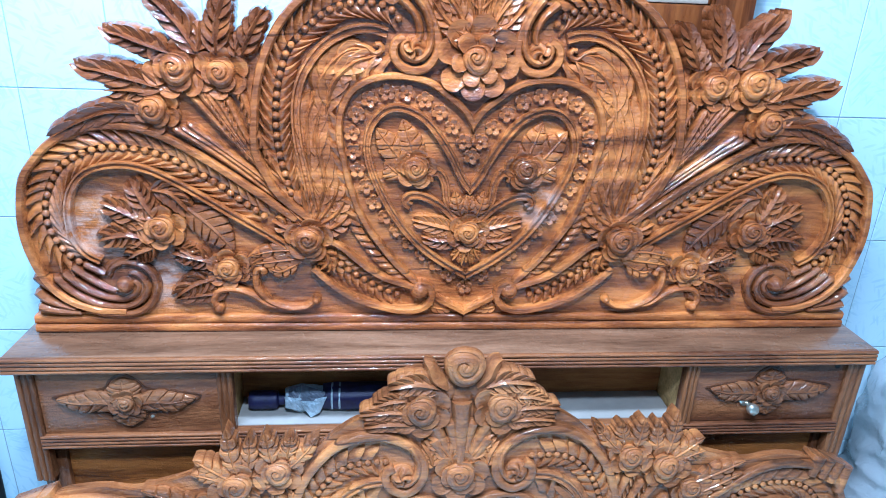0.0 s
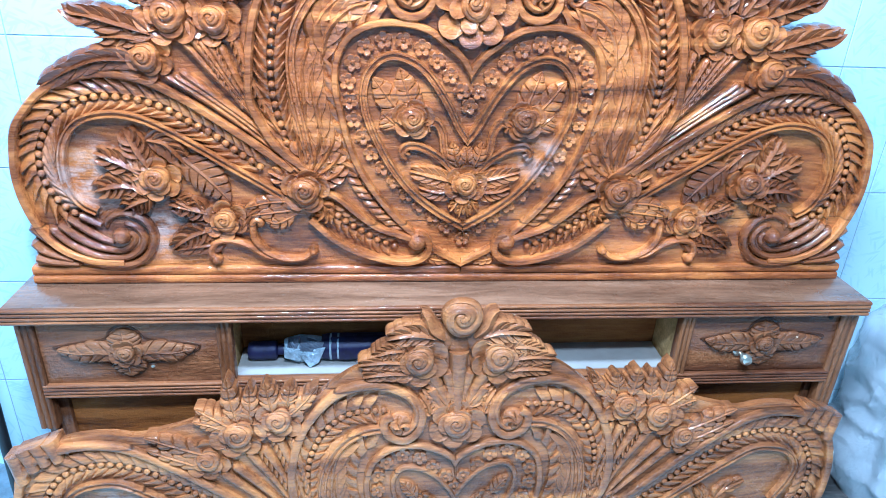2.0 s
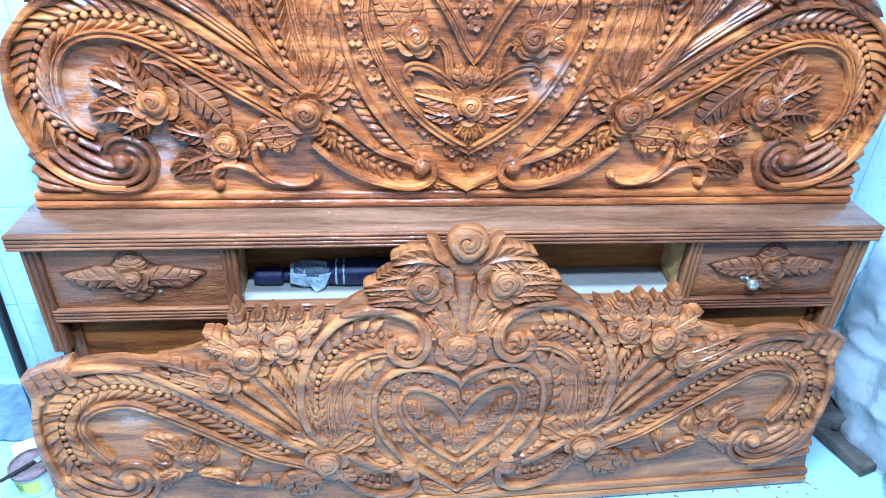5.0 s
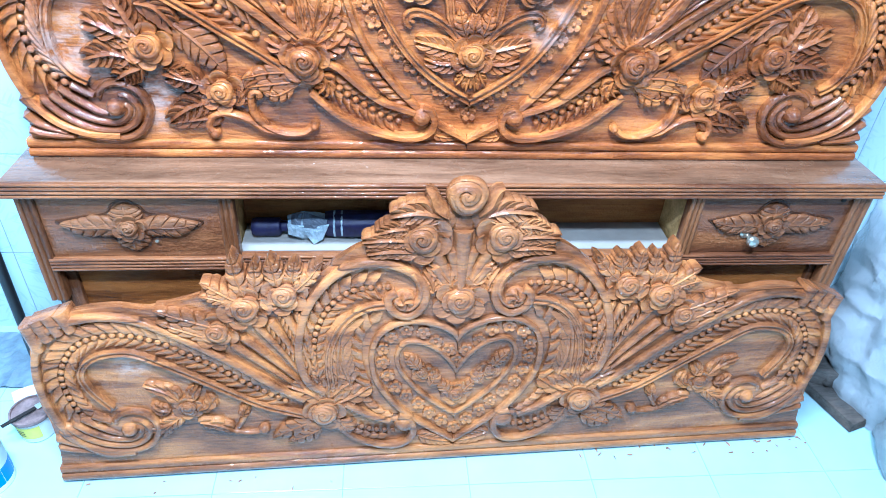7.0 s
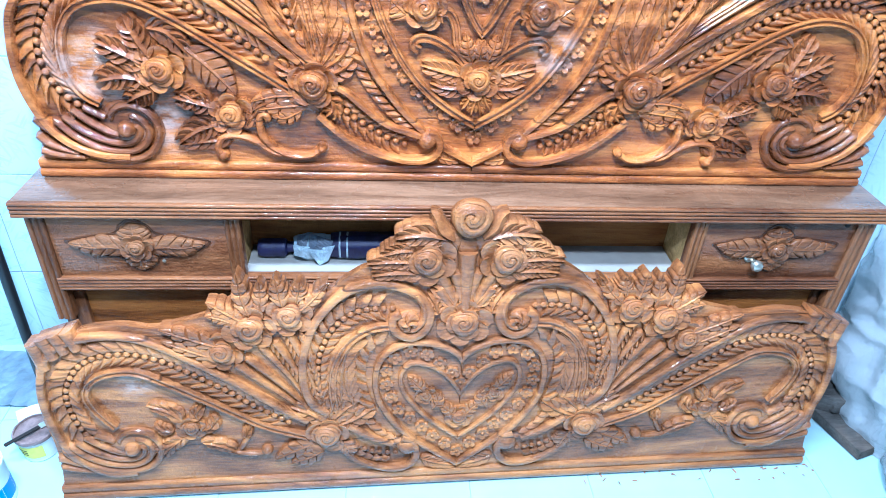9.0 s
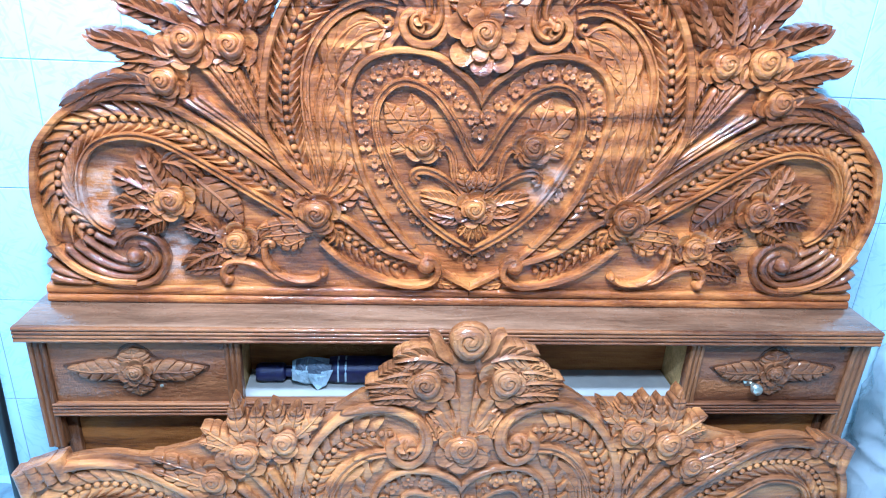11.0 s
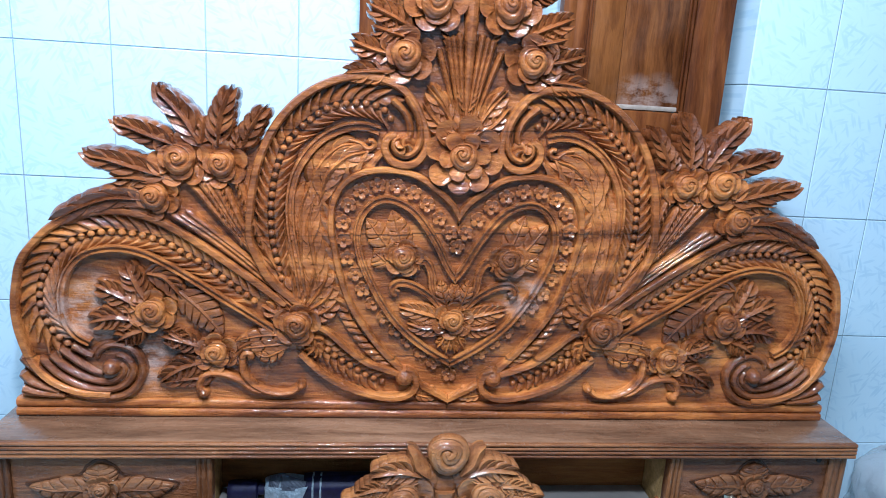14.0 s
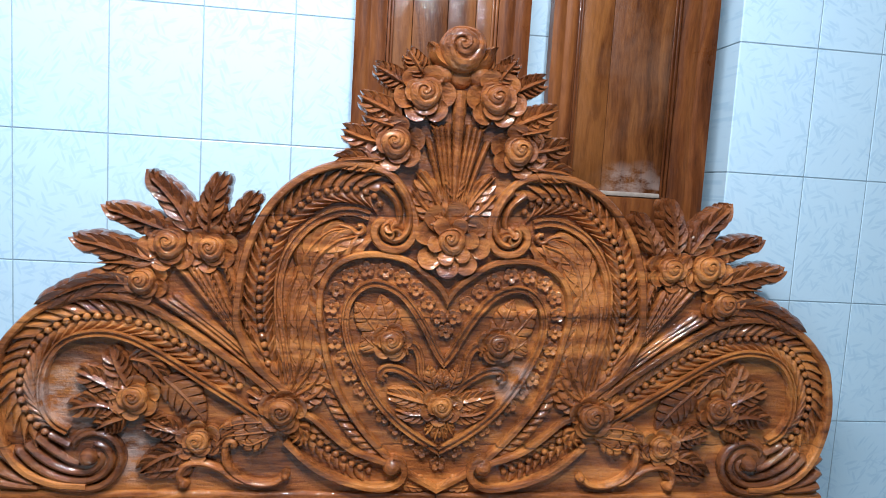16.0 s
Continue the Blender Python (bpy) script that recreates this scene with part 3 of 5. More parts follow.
hc = Carving(headboard, TEAK, 1.0)
LOBE_O = [(-0.719, 0.053), (-0.783, 0.058), (-0.838, 0.083), (-0.873, 0.128), (-0.892, 0.187), (-0.897, 0.242), (-0.89, 0.296), (-0.878, 0.341), (-0.854, 0.375), (-0.82, 0.41), (-0.777, 0.435), (-0.722, 0.448), (-0.668, 0.448), (-0.62, 0.436), (-0.567, 0.41), (-0.508, 0.372), (-0.453, 0.334), (-0.397, 0.293), (-0.357, 0.263)]
BEAD_1 = [(-0.784, 0.155), (-0.81, 0.172), (-0.829, 0.194), (-0.842, 0.221), (-0.849, 0.249), (-0.847, 0.283), (-0.839, 0.309), (-0.824, 0.339), (-0.804, 0.366), (-0.774, 0.387), (-0.745, 0.399), (-0.711, 0.406), (-0.679, 0.405), (-0.647, 0.401), (-0.616, 0.393), (-0.585, 0.38), (-0.557, 0.362), (-0.514, 0.338), (-0.474, 0.307), (-0.422, 0.268)]
LOBE_I = [(-0.755, 0.169), (-0.779, 0.184), (-0.798, 0.211), (-0.805, 0.244), (-0.802, 0.287), (-0.789, 0.323), (-0.764, 0.353), (-0.727, 0.369), (-0.683, 0.373), (-0.644, 0.365), (-0.614, 0.352), (-0.574, 0.33), (-0.525, 0.299), (-0.484, 0.272), (-0.433, 0.24), (-0.378, 0.203)]
ARCH_O = [(-0.328, 0.264), (-0.385, 0.312), (-0.413, 0.359), (-0.431, 0.406), (-0.429, 0.463), (-0.423, 0.514), (-0.413, 0.558), (-0.394, 0.607), (-0.366, 0.653), (-0.33, 0.691), (-0.283, 0.721), (-0.23, 0.738), (-0.182, 0.738), (-0.138, 0.724), (-0.108, 0.695), (-0.088, 0.659), (-0.078, 0.628), (-0.079, 0.601), (-0.095, 0.576), (-0.121, 0.568), (-0.147, 0.576), (-0.161, 0.597), (-0.157, 0.619), (-0.14, 0.63)]
BEAD_2 = [(-0.366, 0.319), (-0.373, 0.348), (-0.383, 0.39), (-0.388, 0.43), (-0.388, 0.477), (-0.382, 0.527), (-0.374, 0.56), (-0.362, 0.593), (-0.342, 0.62), (-0.311, 0.65), (-0.286, 0.669), (-0.26, 0.681), (-0.229, 0.687), (-0.195, 0.687), (-0.169, 0.679), (-0.152, 0.661)]
ARCH_I = [(-0.321, 0.283), (-0.335, 0.362), (-0.347, 0.426), (-0.349, 0.489), (-0.338, 0.542), (-0.313, 0.586), (-0.282, 0.617), (-0.242, 0.637), (-0.204, 0.642), (-0.173, 0.635)]
HEART_O = [(-0.001, 0.468), (-0.019, 0.494), (-0.047, 0.517), (-0.088, 0.545), (-0.134, 0.556), (-0.182, 0.554), (-0.221, 0.54), (-0.248, 0.516), (-0.264, 0.477), (-0.266, 0.429), (-0.258, 0.388), (-0.246, 0.333), (-0.222, 0.267), (-0.178, 0.198), (-0.129, 0.141), (-0.072, 0.09), (0.008, 0.044)]
HEART_I = [(0.011, 0.318), (-0.017, 0.354), (-0.046, 0.408), (-0.084, 0.461), (-0.116, 0.486), (-0.151, 0.496), (-0.18, 0.487), (-0.202, 0.462), (-0.211, 0.431), (-0.21, 0.396), (-0.194, 0.345), (-0.159, 0.277), (-0.115, 0.219), (-0.059, 0.172), (0.008, 0.132)]

hc.panel([(-0.905, 0.005)], [(-0.902, 0.042), (-0.892, 0.117), (-0.894, 0.155), (-0.9, 0.201), (-0.904, 0.248), (-0.897, 0.298), (-0.884, 0.345), (-0.86, 0.383), (-0.823, 0.417), (-0.786, 0.447), (-0.73, 0.471), (-0.68, 0.497), (-0.648, 0.536), (-0.616, 0.57), (-0.587, 0.598), (-0.555, 0.61), (-0.52, 0.614), (-0.492, 0.613), (-0.455, 0.61), (-0.423, 0.606), (-0.403, 0.607), (-0.377, 0.652), (-0.338, 0.694), (-0.289, 0.727), (-0.235, 0.745), (-0.187, 0.748)] + [(-0.228, 0.745), (-0.195, 0.773), (-0.172, 0.816), (-0.143, 0.869), (-0.12, 0.904), (-0.09, 0.931), (-0.045, 0.952), (-0.025, 1.001), (-0.006, 1.011)], 0.038)
hc.base(-0.912, 0.908, 0.0, 0.040, 0.012)
hc.rim("scroll_rim", LOBE_O, 0.0085, 0.0205, flat_prof)
hc.rim("scroll_rim", LOBE_I, 0.008, 0.0198, rim_prof)
hc.row(BEAD_1[::-1], -0.007, -0.036, 0.0225, 0.0132, lean=1.35, trim=0.01)
hc.row(BEAD_1[::-1], 0.007, 0.034, 0.0225, 0.0132, lean=1.35, trim=0.01)
hc.beads(BEAD_1, 0.0075, 0.008)
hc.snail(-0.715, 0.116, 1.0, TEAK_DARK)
hc.stems("volute", 0.011, 0.02, [(-0.892, 0.139), (-0.877, 0.117), (-0.833, 0.075)], [(-0.896, 0.103), (-0.875, 0.078), (-0.818, 0.054)], [(-0.899, 0.066), (-0.865, 0.054), (-0.807, 0.047)], start=1.1, end=0.6, own_wood=TEAK_DARK)
hc.rim("arch_rim", ARCH_O, 0.009, 0.0228, flat_prof)
hc.rim("arch_rim", ARCH_I, 0.010, 0.0198, rim_prof)
hc.row(BEAD_2, 0.007, 0.037, 0.0215, 0.0132, lean=1.3, grow=(0.75, 1.0))
hc.row(BEAD_2, -0.007, -0.034, 0.0215, 0.0132, lean=1.3, grow=(0.8, 1.0))
hc.beads(BEAD_2, 0.0075, 0.008)
hc.stems("volute", 0.011, 0.03, [(-0.124, 0.71), (-0.1, 0.674), (-0.089, 0.638), (-0.095, 0.605), (-0.118, 0.588), (-0.141, 0.6), (-0.142, 0.619), (-0.127, 0.626)], [(-0.154, 0.701), (-0.122, 0.671), (-0.111, 0.64), (-0.115, 0.618)], start=0.9, end=0.7)
hc.boss([(-0.124, 0.607)], 0.026, 0.032, 4)
hc.rim("heart_rim", HEART_O, 0.0074, 0.0190, flat_prof, past=0.022)
hc.rim("heart_rim", HEART_I, 0.0085, 0.0170, rim_prof, past=0.022)
hc.flowers([(0.007, 0.4), (-0.017, 0.43), (-0.042, 0.461), (-0.068, 0.488), (-0.099, 0.512), (-0.134, 0.524), (-0.17, 0.525), (-0.206, 0.511), (-0.231, 0.482), (-0.242, 0.45), (-0.239, 0.403), (-0.232, 0.37), (-0.215, 0.337), (-0.199, 0.303), (-0.178, 0.274), (-0.153, 0.244), (-0.128, 0.215), (-0.1, 0.19), (-0.069, 0.163), (-0.038, 0.138), (-0.01, 0.107)], 0.0175, 21, 0.004)

# side roses, their stems and leaves
hc.roses([(-0.564, 0.559)], 0.060)
hc.roses([(-0.484, 0.553)], 0.052)
hc.roses([(-0.615, 0.481)], 0.051)
hc.stems("stem", 0.0095, 0.020, [(-0.531, 0.523), (-0.47, 0.436), (-0.412, 0.359), (-0.344, 0.276)], [(-0.499, 0.514), (-0.453, 0.426), (-0.402, 0.35), (-0.341, 0.274)], [(-0.572, 0.452), (-0.494, 0.399), (-0.424, 0.342), (-0.349, 0.271)], [(-0.547, 0.516), (-0.483, 0.438), (-0.418, 0.365), (-0.345, 0.276)], [(-0.48, 0.511), (-0.445, 0.428), (-0.396, 0.345), (-0.34, 0.274)], [(-0.451, 0.524), (-0.425, 0.44), (-0.382, 0.348), (-0.334, 0.274)], [(-0.587, 0.451), (-0.507, 0.397), (-0.431, 0.337), (-0.351, 0.27)], [(-0.518, 0.521), (-0.461, 0.428), (-0.407, 0.357), (-0.343, 0.276)], [(-0.559, 0.46), (-0.485, 0.401), (-0.419, 0.347), (-0.348, 0.272)], start=1.0, end=0.32)
hc.row([(-0.525, 0.513), (-0.488, 0.444), (-0.441, 0.376)], 0.001, 0.014, 0.017, 0.0190, lean=-1.0)
hc.row([(-0.497, 0.514), (-0.461, 0.428), (-0.413, 0.357)], 0.001, 0.013, 0.017, 0.0190, lean=-1.0)
hc.row([(-0.462, 0.515), (-0.432, 0.429), (-0.396, 0.36)], 0.001, 0.013, 0.017, 0.0190, lean=-1.0)
hc.leaves(0.026, [(-0.522, 0.585), (-0.545, 0.628), (-0.575, 0.664), (-0.601, 0.688), (-0.597, 0.706)], [(-0.490, 0.585), (-0.487, 0.630), (-0.476, 0.672), (-0.462, 0.709)], lobes=5, depth=0.020, height=0.026, own_wood=TEAK_DARK)
hc.leaves(0.0235, [(-0.567, 0.585), (-0.613, 0.601), (-0.650, 0.615), (-0.680, 0.622), (-0.684, 0.637)], [(-0.590, 0.522), (-0.646, 0.538), (-0.696, 0.552), (-0.738, 0.558), (-0.745, 0.573)], lobes=5, depth=0.020, height=0.026, own_wood=TEAK_DARK)
hc.leaves(0.017, [(-0.611, 0.474), (-0.681, 0.478), (-0.747, 0.458), (-0.815, 0.420)], lobes=7, depth=0.020, height=0.024, own_wood=TEAK_DARK)
hc.leaves(0.018, [(-0.600, 0.508), (-0.649, 0.518), (-0.702, 0.515)], lobes=4, depth=0.020, height=0.024, own_wood=TEAK_DARK)
hc.leaves(0.020, [(-0.445, 0.582), (-0.428, 0.622), (-0.412, 0.650), (-0.394, 0.676)], lobes=4, depth=0.020, height=0.026, own_wood=TEAK_DARK)
hc.leaves(0.017, [(-0.520, 0.59), (-0.517, 0.618), (-0.515, 0.646)], [(-0.456, 0.583), (-0.447, 0.610), (-0.438, 0.632)], lobes=3, depth=0.020, height=0.022, own_wood=TEAK_DARK)

# field between arch and heart
hc.row([(-0.233, 0.248), (-0.264, 0.328), (-0.279, 0.399), (-0.282, 0.457), (-0.268, 0.513), (-0.238, 0.554), (-0.194, 0.572), (-0.158, 0.573)], -0.014, 0.018, 0.030, 0.0150, lean=1.1)
hc.leaves(0.025, [(-0.281, 0.29), (-0.302, 0.375), (-0.31, 0.445), (-0.299, 0.513)], [(-0.293, 0.469), (-0.282, 0.525), (-0.249, 0.571), (-0.183, 0.596)], [(-0.321, 0.314), (-0.327, 0.398), (-0.327, 0.467), (-0.306, 0.53)], lobes=5, height=0.017)
hc.leaves(0.020, [(-0.31, 0.524), (-0.284, 0.569), (-0.247, 0.601), (-0.208, 0.605)], [(-0.318, 0.398), (-0.313, 0.456), (-0.293, 0.491)], lobes=4, height=0.015)
hc.stems("stem", 0.008, 0.018, [(-0.239, 0.615), (-0.214, 0.609), (-0.196, 0.597), (-0.183, 0.604), (-0.188, 0.615), (-0.199, 0.61)], start=0.6, end=0.9)

# side flower with its fan of leaves
hc.leaves(0.021, [(-0.321, 0.252), (-0.302, 0.314), (-0.294, 0.385)], [(-0.316, 0.252), (-0.281, 0.303), (-0.267, 0.347)], [(-0.31, 0.25), (-0.274, 0.276), (-0.254, 0.311)], [(-0.328, 0.252), (-0.339, 0.295), (-0.345, 0.337)], [(-0.334, 0.251), (-0.365, 0.282), (-0.388, 0.309)], [(-0.304, 0.237), (-0.269, 0.253), (-0.249, 0.276)], [(-0.34, 0.236), (-0.375, 0.244), (-0.407, 0.259)], lobes=3, height=0.018)
hc.roses([(-0.333, 0.221)], 0.050, tight=True, flat=0.85, lift=0.006)
hc.leaves(0.019, [(-0.352, 0.195), (-0.405, 0.194), (-0.459, 0.181)], [(-0.343, 0.177), (-0.4, 0.171), (-0.457, 0.162)], [(-0.358, 0.164), (-0.395, 0.147), (-0.422, 0.155)], lobes=5, height=0.02, lift=0.0, notch=0.18)
hc.leaves(0.022, [(-0.299, 0.189), (-0.295, 0.169), (-0.311, 0.149)], lobes=3, height=0.02)
hc.rim("scroll_rim", [(-0.295, 0.217), (-0.266, 0.202), (-0.225, 0.166), (-0.182, 0.135), (-0.114, 0.111)], 0.008, 0.024, flat_prof, 0.8, 1.0)
hc.rim("scroll_rim", [(-0.326, 0.154), (-0.284, 0.114), (-0.241, 0.085), (-0.18, 0.062), (-0.126, 0.053), (-0.09, 0.061), (-0.072, 0.083), (-0.078, 0.109), (-0.098, 0.119)], 0.009, 0.026, flat_prof, 0.8, 1.0)
BEAD_3 = [(-0.281, 0.176), (-0.262, 0.156), (-0.235, 0.136), (-0.208, 0.12), (-0.181, 0.103), (-0.147, 0.09)]
hc.beads(BEAD_3, 0.0075, 0.008)
hc.row(BEAD_3, -0.006, -0.026, 0.019, 0.0126, lean=0.8)
hc.row(BEAD_3, 0.006, 0.022, 0.019, 0.0126, lean=0.8)
hc.row([(-0.255, 0.291), (-0.233, 0.239), (-0.194, 0.181), (-0.14, 0.129), (-0.101, 0.103)], -0.010, 0.012, 0.02, 0.0128, lean=0.9)
hc.ball([(-0.098, 0.103)], 0.024, 0.034)
hc.leaves(0.011, [(-0.069, 0.075), (-0.047, 0.068), (-0.022, 0.066)], [(-0.076, 0.058), (-0.050, 0.053), (-0.024, 0.052)], lobes=3, height=0.010)
hc.stems("bottom_scroll", 0.010, 0.022, [(-0.429, 0.133), (-0.431, 0.152), (-0.445, 0.146), (-0.445, 0.109), (-0.426, 0.08), (-0.39, 0.061), (-0.348, 0.06), (-0.322, 0.077)], [(-0.529, 0.06), (-0.537, 0.078), (-0.524, 0.1), (-0.491, 0.104), (-0.456, 0.09), (-0.426, 0.068), (-0.402, 0.062)], start=1.0, end=0.8)
hc.ball([(-0.322, 0.078)], 0.011, 0.026)
hc.ball([(-0.528, 0.06)], 0.012, 0.026)

# leaf spray in the side panel
hc.roses([(-0.627, 0.242)], 0.050, flat=0.7)
hc.roses([(-0.501, 0.151)], 0.047, flat=0.7)
hc.leaves(0.030, [(-0.639, 0.261), (-0.66, 0.303), (-0.677, 0.345)], [(-0.651, 0.249), (-0.696, 0.276), (-0.741, 0.295)], [(-0.662, 0.22), (-0.707, 0.226), (-0.756, 0.212)], [(-0.646, 0.199), (-0.676, 0.189), (-0.703, 0.172)], lobes=5, height=0.02, own_wood=TEAK_DARK)
hc.leaves(0.026, [(-0.64, 0.322), (-0.604, 0.315), (-0.568, 0.272)], [(-0.598, 0.194), (-0.575, 0.182), (-0.551, 0.167)], [(-0.526, 0.131), (-0.574, 0.115), (-0.619, 0.081)], [(-0.532, 0.165), (-0.567, 0.177), (-0.612, 0.186)], lobes=5, height=0.02, own_wood=TEAK_DARK)
hc.leaves(0.036, [(-0.575, 0.285), (-0.530, 0.245), (-0.487, 0.192)], lobes=7, height=0.015, notch=0.14, own_wood=TEAK_DARK)
hc.leaves(0.018, [(-0.51, 0.095), (-0.563, 0.091), (-0.615, 0.081)], [(-0.473, 0.126), (-0.458, 0.146), (-0.435, 0.179)], [(-0.46, 0.159), (-0.423, 0.179), (-0.394, 0.18)], lobes=4, height=0.018, own_wood=TEAK_DARK)
hc.stems("stem", 0.009, 0.018, [(-0.597, 0.2), (-0.552, 0.182), (-0.518, 0.164)], [(-0.472, 0.139), (-0.461, 0.126), (-0.446, 0.14)], start=0.8, end=0.6)

# inside the heart
hc.roses([(-0.114, 0.374)], 0.043, tight=True)
hc.leaves(0.027, [(-0.107, 0.382), (-0.123, 0.419), (-0.142, 0.474)], [(-0.133, 0.378), (-0.162, 0.413), (-0.194, 0.455)], [(-0.137, 0.354), (-0.158, 0.37), (-0.177, 0.385)], lobes=5, height=0.014, notch=0.14)
hc.rim("acanthus", [(-0.014, 0.250), (-0.049, 0.286), (-0.090, 0.312), (-0.122, 0.316), (-0.134, 0.302), (-0.122, 0.292)], 0.0125, 0.017, rim_prof, 0.7, 0.75)
hc.rim("acanthus", [(-0.012, 0.258), (-0.044, 0.300), (-0.052, 0.342), (-0.066, 0.366), (-0.086, 0.362), (-0.084, 0.346)], 0.0125, 0.017, rim_prof, 0.7, 0.75)
hc.leaves(0.021, [(-0.018, 0.237), (-0.066, 0.250), (-0.118, 0.262)], [(-0.014, 0.222), (-0.060, 0.216), (-0.098, 0.226)], lobes=5, height=0.015)
hc.leaves(0.017, [(-0.015, 0.273), (-0.025, 0.298), (-0.031, 0.328)], [(-0.004, 0.276), (-0, 0.299), (0.006, 0.319)], lobes=5, height=0.019, lift=0.0, notch=0.18)
hc.leaves(0.012, [(-0.012, 0.208), (-0.020, 0.186), (-0.030, 0.172)], [(0.0, 0.206), (-0.006, 0.178), (-0.010, 0.158)], lobes=3, height=0.016)
hc.roses([(0.006, 0.236)], 0.046, single=True)

# top rose, arch centre and crest
hc.roses([(0.004, 0.592)], 0.082, single=True, flat=0.6)
hc.stems("stem", 0.0085, 0.025, [(-0.047, 0.828), (-0.031, 0.751), (-0.008, 0.642)], [(-0.024, 0.838), (-0.014, 0.752), (-0.002, 0.643)], [(-0.076, 0.737), (-0.047, 0.698), (-0.017, 0.636)], [(-0.065, 0.806), (-0.042, 0.739), (-0.012, 0.639)], [(-0.036, 0.831), (-0.023, 0.752), (-0.004, 0.641)], start=1.0, end=0.35)
g = Geo()
ribbon(g, [(0, 0.90), (0, 0.80), (0, 0.655)], round_prof(0.017, 0.028), 1.0, 0.35)
link("stem", mesh_of("stem", g, TEAK), headboard)
hc.row([(-0.061, 0.835), (-0.037, 0.762), (-0.013, 0.671)], 0.014, 0.0, 0.015, 0.0180, lean=-1.2)
hc.leaves(0.022, [(-0.017, 0.638), (-0.047, 0.687), (-0.084, 0.731)], [(-0.026, 0.63), (-0.063, 0.663), (-0.09, 0.696)], lobes=4, height=0.02)
hc.roses([(-0.074, 0.887)], 0.062)
hc.roses([(-0.128, 0.785)], 0.060)
bud = link("rosebud", hc.tight_me[0], headboard, hc.at(-0.001, 0.982, 0.080, 0, 0.80, -0.008))
for flip in (1, -1):
    g = Geo()
    blade(g, [(flip * 0.022, 0.945), (flip * 0.048, 0.962), (flip * 0.058, 0.985), (flip * 0.072, 0.992)], 0.019, 0.024, 0.038)
    link("petal", mesh_of("petal", g, TEAK, False, 40), bud, hc.at(-0.001, 0.982, 0.080, 0, 0.80, -0.008).inverted())
for u, v, r in ((-0.036, 0.936, 0.026), (0.0, 0.930, 0.026), (0.036, 0.936, 0.026)):
    g = Geo()
    dome(g, u, v, r, 0.018, 0, 20, 7)
    link("sepal", mesh_of("sepal", g, TEAK, False, 50), headboard)
hc.leaves(0.025, [(-0.076, 0.924), (-0.093, 0.948), (-0.115, 0.976)], [(-0.113, 0.904), (-0.146, 0.922), (-0.18, 0.938)], [(-0.096, 0.939), (-0.085, 0.949), (-0.078, 0.958)], lobes=5, height=0.024, depth=0.020, own_wood=TEAK_DARK)
hc.leaves(0.027, [(-0.113, 0.835), (-0.163, 0.858), (-0.208, 0.877)], [(-0.139, 0.784), (-0.19, 0.791), (-0.24, 0.808)], [(-0.149, 0.753), (-0.205, 0.749), (-0.25, 0.742)], [(-0.129, 0.819), (-0.166, 0.828), (-0.198, 0.837)], lobes=6, height=0.024, depth=0.020)

# ---- footboard ----
fc = Carving(footboard, TEAK_RAW, 0.76)
LOBE_O = [(-0.731, 0.082), (-0.781, 0.08), (-0.82, 0.099), (-0.862, 0.15), (-0.884, 0.217), (-0.892, 0.289), (-0.884, 0.355), (-0.86, 0.412), (-0.824, 0.442), (-0.772, 0.457), (-0.718, 0.459), (-0.666, 0.446), (-0.615, 0.418), (-0.559, 0.38), (-0.501, 0.337), (-0.446, 0.292), (-0.39, 0.245), (-0.343, 0.213)]
BEAD_1 = [(-0.795, 0.178), (-0.819, 0.192), (-0.837, 0.235), (-0.845, 0.286), (-0.842, 0.319), (-0.832, 0.345), (-0.808, 0.38), (-0.774, 0.403), (-0.729, 0.412), (-0.694, 0.41), (-0.651, 0.397), (-0.613, 0.377), (-0.572, 0.348), (-0.521, 0.313), (-0.461, 0.264), (-0.386, 0.211)]
LOBE_I = [(-0.758, 0.217), (-0.79, 0.267), (-0.802, 0.309), (-0.787, 0.343), (-0.749, 0.364), (-0.693, 0.365), (-0.636, 0.334), (-0.557, 0.283), (-0.5, 0.244), (-0.431, 0.2), (-0.346, 0.167)]
ARCH_O = [(-0.298, 0.234), (-0.333, 0.269), (-0.347, 0.333), (-0.342, 0.4), (-0.32, 0.471), (-0.281, 0.527), (-0.239, 0.56), (-0.184, 0.573), (-0.135, 0.564), (-0.095, 0.538), (-0.075, 0.503), (-0.081, 0.461), (-0.112, 0.437), (-0.147, 0.455), (-0.153, 0.485), (-0.136, 0.498)]
BEAD_2 = [(-0.313, 0.252), (-0.317, 0.3), (-0.313, 0.376), (-0.298, 0.427), (-0.275, 0.467), (-0.241, 0.497), (-0.206, 0.509), (-0.153, 0.511)]
ARCH_I = [(-0.281, 0.25), (-0.285, 0.314), (-0.275, 0.374), (-0.244, 0.429), (-0.2, 0.46), (-0.153, 0.468)]
HEART_O = [(0.008, 0.357), (-0.008, 0.385), (-0.035, 0.404), (-0.072, 0.418), (-0.115, 0.42), (-0.151, 0.407), (-0.181, 0.374), (-0.191, 0.316), (-0.177, 0.248), (-0.124, 0.165), (-0.059, 0.108), (0.001, 0.063)]
HEART_I = [(0.004, 0.27), (-0.016, 0.306), (-0.046, 0.341), (-0.08, 0.36), (-0.114, 0.362), (-0.134, 0.333), (-0.128, 0.286), (-0.088, 0.224), (-0.048, 0.184), (-0.002, 0.146)]
